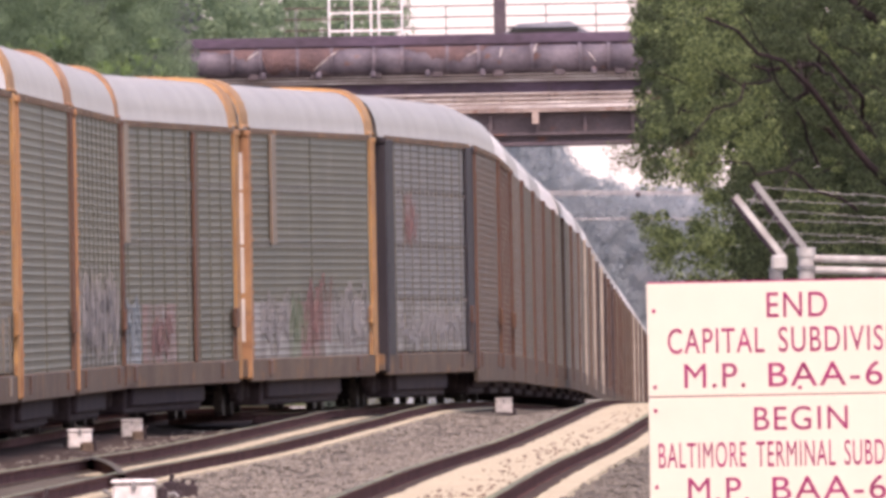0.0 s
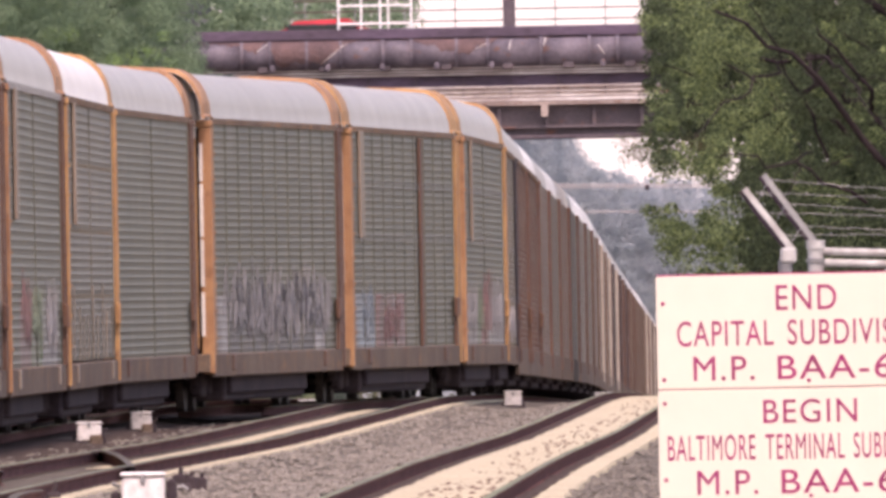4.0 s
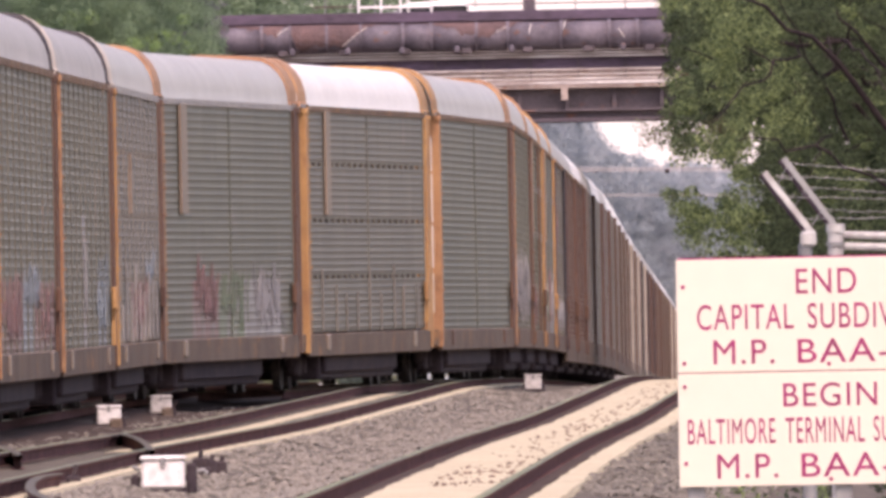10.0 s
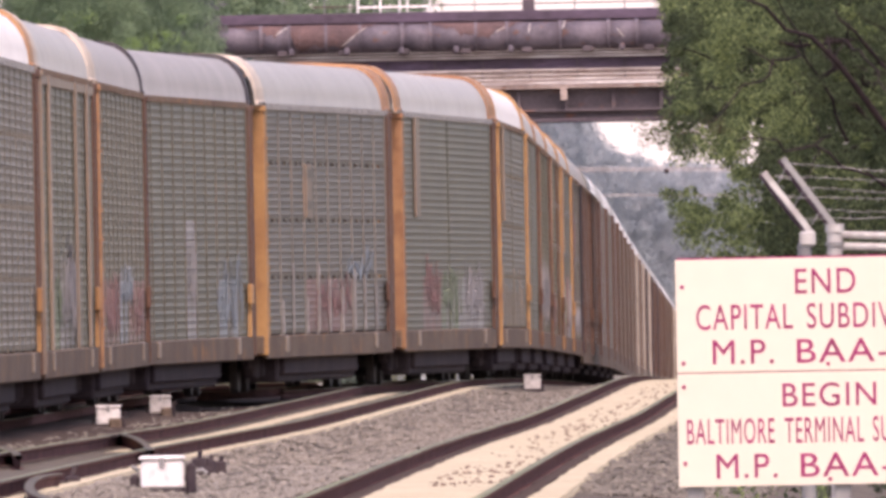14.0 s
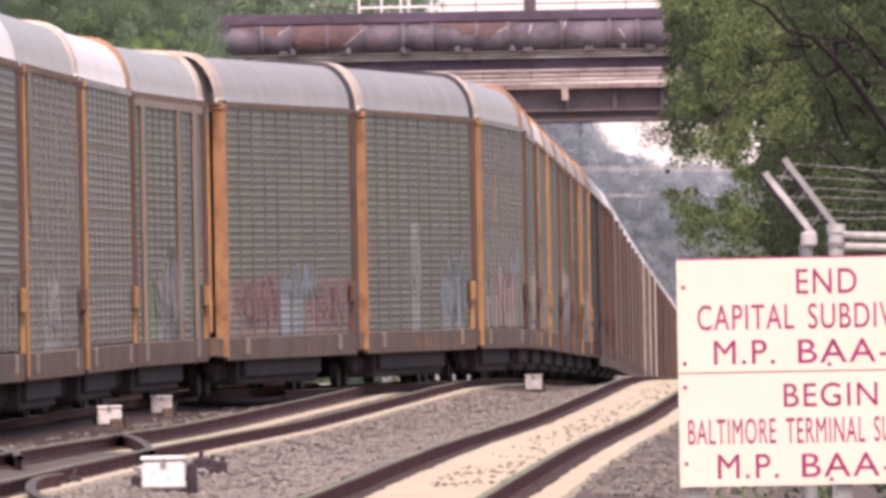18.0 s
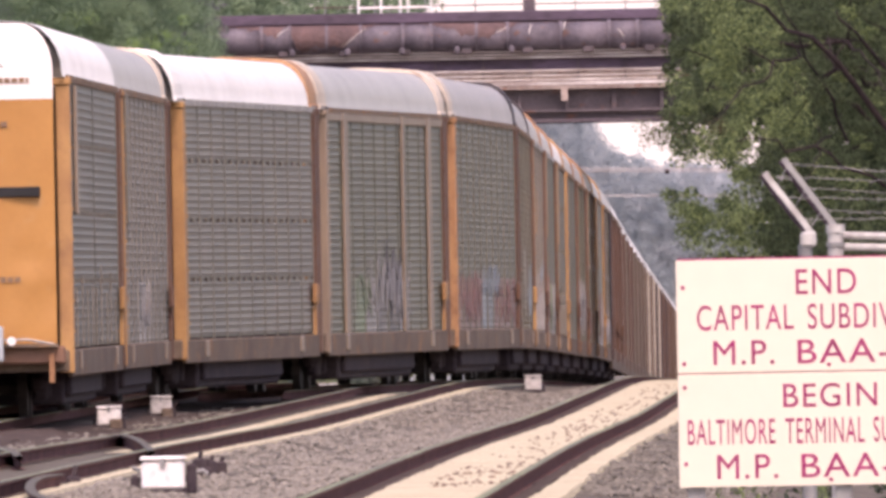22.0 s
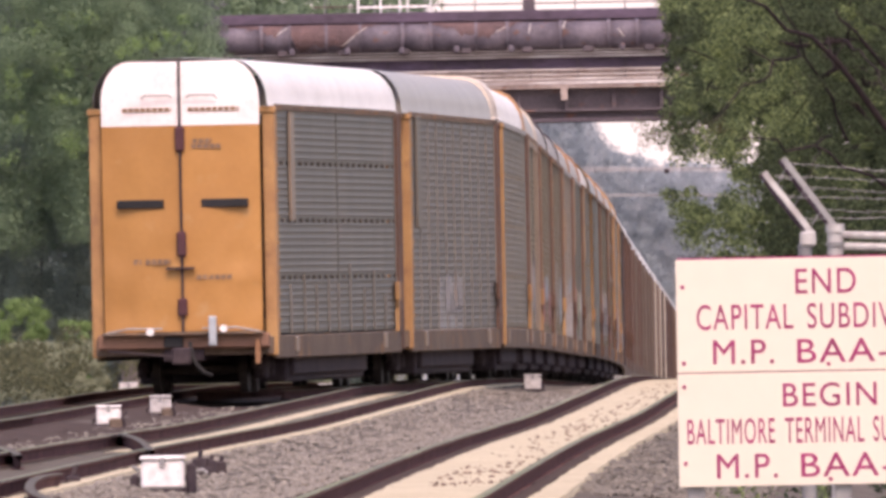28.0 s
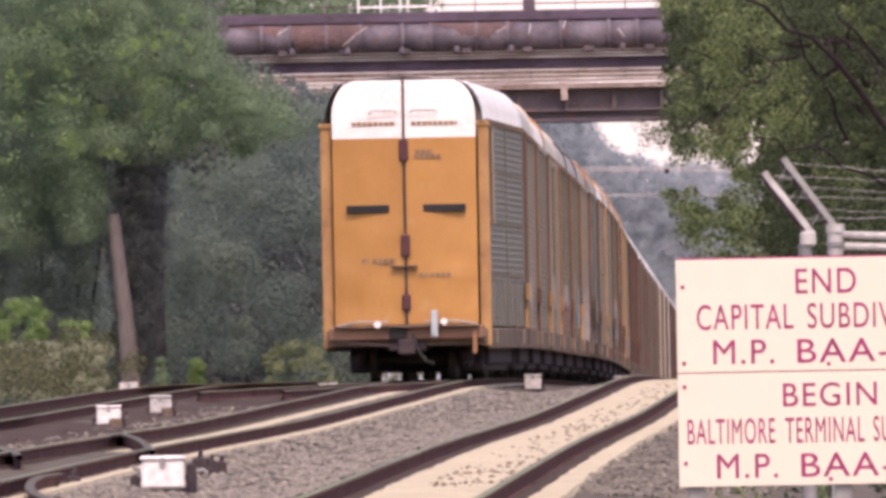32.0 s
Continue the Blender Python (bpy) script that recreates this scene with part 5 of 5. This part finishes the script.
    while k < (x1 - x0):
        h = min(z1 - z0, x1 - x0 - k)
        add_tube(bm, [(x0 + k, dt, z0), (x0 + k + h, dt, z0 + h)], 0.0018, 3, False)
        add_tube(bm, [(x0 + k + h, dt + 0.003, z0), (x0 + k, dt + 0.003, z0 + h)], 0.0018, 3, False)
        k += 0.07
    part("wire_mesh", bm, M["galv"], f)


# ---- trackside boxes ----
def build_box(px, py, d, w, h, m, label, gear):
    o = at_view(px, py, d)
    o.z = ground_z(o.x, o.y)
    b = thing("switch_box", label, "switch box", "white boxes by the track", at=o)
    part("case", box(-w * 0.46, w * 0.46, -w * 0.35, w * 0.35, 0.04, h * 0.86, 0.025), m, b)
    part("lid", box(-w * 0.5, w * 0.5, -w * 0.4, w * 0.4, h * 0.87, h, 0.02), m, b)
    part("hasp", box(-0.025, 0.025, -w * 0.43, -w * 0.4, h * 0.72, h * 0.95, 0.004), M["galv"], b)
    part("foot", box(-w * 0.5, w * 0.5, -w * 0.3, w * 0.3, -0.06, 0.05, 0.01), M["under"], b)
    part("conduit", tube([(w * 0.42, 0, h * 0.4), (w * 0.55, 0, h * 0.36), (w * 0.6, 0, 0.0)], 0.026, 8), M["under"], b)
    part("conduit", tube([(-w * 0.42, 0, h * 0.4), (-w * 0.58, 0, h * 0.36), (-w * 0.62, 0, 0.0)], 0.022, 8), M["under"], b)
    if gear == 2:
        # cast housings and rod ends on both sides of the nearest box
        part("motor_housing", box(w * 0.5, w * 0.72, -0.1, 0.12, -0.02, h * 0.8, 0.03), M["under"], b, "dark cast-iron motor housing")
        part("motor_housing", box(-w * 0.7, -w * 0.5, -0.1, 0.1, -0.02, h * 0.5, 0.03), M["under"], b, "dark cast-iron motor housing")
        part("rod_end", tube([(w * 0.7, 0, h * 0.55), (w * 0.86, 0, h * 0.6), (w * 0.95, 0, h * 0.5)], 0.02, 8), M["galv"], b)
        part("rod_end", tube([(-w * 0.5, 0, h * 0.62), (-w * 0.66, 0, h * 0.72)], 0.02, 8), M["galv"], b)
    elif gear == 1:
        part("lever_stand", box(w * 0.02, w * 0.5, -w * 0.62, -w * 0.4, -0.04, h * 0.42, 0.03), M["sill"], b, "rusty low lever stand")
        part("lever", tube([(w * 0.4, -w * 0.5, h * 0.3), (w * 0.7, -w * 0.5, h * 0.7)], 0.018, 6), M["under"], b)


def build_boxes():
    near, old = M["box_white"], M["box_old"]
    for px, py, d, w, h, m, label, gear in ((289, 868, 286, 0.45, 0.36, near, "white metal switch-heater box on the ballast", 2), (193, 752, 450, 0.4, 0.34, near, "white switch box between the tracks", 1),
                                            (285, 735, 484, 0.38, 0.34, old, "weathered white switch box between the tracks", 1), (943, 684, 580, 0.36, 0.34, old, "weathered white switch box between the tracks", 0),
                                            (1102, 660, 640, 0.4, 0.16, old, "low weathered white box between the tracks", 0), (228, 685, 600, 0.42, 0.28, near, "white switch box by the pole", 0),
                                            (580, 675, 620, 0.42, 0.22, near, "low white box between the tracks", 0)):
        build_box(px, py, d, w, h, m, label, gear)


def on_ground(px, py):
    """The spot of ground seen there in the resting view."""
    d = 300.0
    for _ in range(30):
        p = at_view(px, py, d)
        drop = (EYE_Z - p.z) / d
        d = (EYE_Z - ground_z(p.x, p.y)) / max(drop, 1e-4)
    return at_view(px, py, d)


def at_rail_head(px, py):
    """The spot at rail-head height seen there in the resting view."""
    d = 300.0
    for _ in range(40):
        p = at_view(px, py, d)
        d += 0.5 * ((EYE_Z - rail_z(p.y)) / max((EYE_Z - p.z) / d, 1e-4) - d)
    return at_view(px, py, d)


def build_switch_gear():
    """Short check rails, rods and a hose loop at the nearer crossover."""
    for name, label, pts, r in (("check_rail", "short curved check rail at the crossover", ((196, 770), (215, 768), (238, 774), (256, 784), (268, 797)), 0.05),
                                ("check_rail", "short curved check rail at the crossover", ((0, 790), (18, 795), (34, 806)), 0.05),
                                ("guard_rail", "guard rail with a bent-back end at the crossover", ((104, 838), (76, 842), (58, 850), (53, 861), (62, 872), (84, 881), (120, 892), (160, 906)), 0.045)):
        b = thing(name, label, "track gear")
        fx, fy = spline([(k, q[0]) for k, q in enumerate(pts)]), spline([(k, q[1]) for k, q in enumerate(pts)])
        P = [at_rail_head(fx(k * 0.2), fy(k * 0.2)) for k in range((len(pts) - 1) * 5 + 1)]
        side, head = [], []
        for k, p in enumerate(P):
            d = P[min(k + 1, len(P) - 1)] - P[max(k - 1, 0)]
            c = Vector((d.y, -d.x, 0)).normalized()
            side.append([p + c * u + Vector((0, 0, v)) for u, v in PROFILE_SIDE])
            head.append([p + c * u * 1.3 + Vector((0, 0, v + 0.004)) for u, v in PROFILE_TOP])
        part("bar", loft(side), M["rail_side"], b)
        part("worn_top", loft(head), M["rail_worn"], b)
    rng = random.Random(12)
    for px, py in ((352, 832), (372, 838), (390, 840), (362, 845), (130, 860)):
        p = on_ground(px, py)
        b = thing("rail_anchor", "small dark iron fitting on the ballast", "track gear", "iron fittings by the rail", at=p)
        part("block", box(-0.07, 0.07, -0.1, 0.1, -0.02, rng.uniform(0.1, 0.17), 0.02), M["under"], b)
        part("bolt", tube([(0, 0, 0.1), (0.03, 0, 0.2)], 0.025, 6), M["under"], b)


# ---- loose stones ----
def build_stones():
    rng = np.random.default_rng(5)
    base = bmesh.new()
    bmesh.ops.create_icosphere(base, subdivisions=1, radius=1.0)
    bv = np.array([v.co for v in base.verts])
    bf = np.array([[v.index for v in f.verts] for f in base.faces])
    base.free()

    def field(name, n, fn, y0, y1, u0, u1, s0, s1, m, label, lift):
        vs, fs = [], []
        for k in range(n):
            y = y0 + (y1 - y0) * rng.random() ** 1.6
            x = fn(y) + rng.uniform(u0, u1)
            z = (rail_z(y) - 0.1) if lift else ground_z(x, y)
            s = rng.uniform(s0, s1)
            v = bv * (1 + 0.35 * rng.uniform(-1, 1, (len(bv), 1))) * np.array((s * rng.uniform(0.8, 1.3), s * rng.uniform(0.8, 1.3), s * 0.7))
            vs.append(v + np.array((x, y, z + s * 0.15)))
            fs.append(bf + k * len(bv))
        me = bpy.data.meshes.new(name)
        me.from_pydata(np.concatenate(vs).tolist(), [], np.concatenate(fs).tolist())
        tagged(put_mesh(name, me, m), label, "stones", kind="stuff")
    shapes = []
    for k in range(6):
        me = bpy.data.meshes.new("stone")
        v = bv * (1 + 0.35 * rng.uniform(-1, 1, (len(bv), 1))) * np.array((rng.uniform(0.8, 1.3), rng.uniform(0.8, 1.3), 0.7))
        me.from_pydata(v.tolist(), [], bf.tolist())
        shapes.append(me)
    bed = bpy.data.objects["ground"]
    for k in range(290):
        y = rng.uniform(256, 312)
        x = mid_x(y) + rng.uniform(1.25, 3.6)
        st = put_mesh("stone", shapes[k % 6], M["stone"], bed, at=(x, y, ground_z(x, y) + 0.008))
        st.rotation_euler.z = rng.uniform(0, math.tau)
        st.scale = (rng.uniform(0.026, 0.05),) * 3
    field("ballast_stones", 9000, mid_x, 246, 520, 1.2, 3.6, 0.02, 0.045, M["stone"], "grey ballast stones between the tracks", False)
    field("ballast_stones", 3000, right_x, 246, 400, 1.3, 3.0, 0.02, 0.045, M["stone"], "grey ballast stones beside the track", False)
    field("dark_stones", 340, right_x, 246, 520, -0.1, 0.62, 0.009, 0.028, M["dark_stone"], "dark stones strewn on pale sand", True)
    field("ballast_stones", 3500, mid_x, 240, 480, -2.9, -0.9, 0.02, 0.045, M["stone"], "grey ballast stones between the tracks", False)


def motions():
    for i, car in enumerate(cars):
        step = 0.5 if i < 24 else 2.0
        walk(car, [(k * step, car_pose(i, k * step)) for k in range(int(32 / step) + 1)])
    for v, (kind, body, t0, px, speed) in zip(traffic, TRAFFIC):
        lane = 3.2 if speed < 0 else 7.0
        turn = 0 if speed < 0 else 180
        at = lambda t: pose(bx(px + speed * (t - t0)), BY + lane, ROAD_Z, 0, 0, turn)
        walk(v, [(0, at(0)), (16, at(16)), (32, at(32))])


build_ground()
build_tracks()
build_bridge()
build_sign()
build_fence()
build_boxes()
build_switch_gear()
build_right_tree()
build_left_trees()
build_distance()
traffic = [build_vehicle(k, b) for k, b, *_ in TRAFFIC]
build_stones()
kit()
for n_car in range(N_CARS):
    build_car(n_car)
motions()
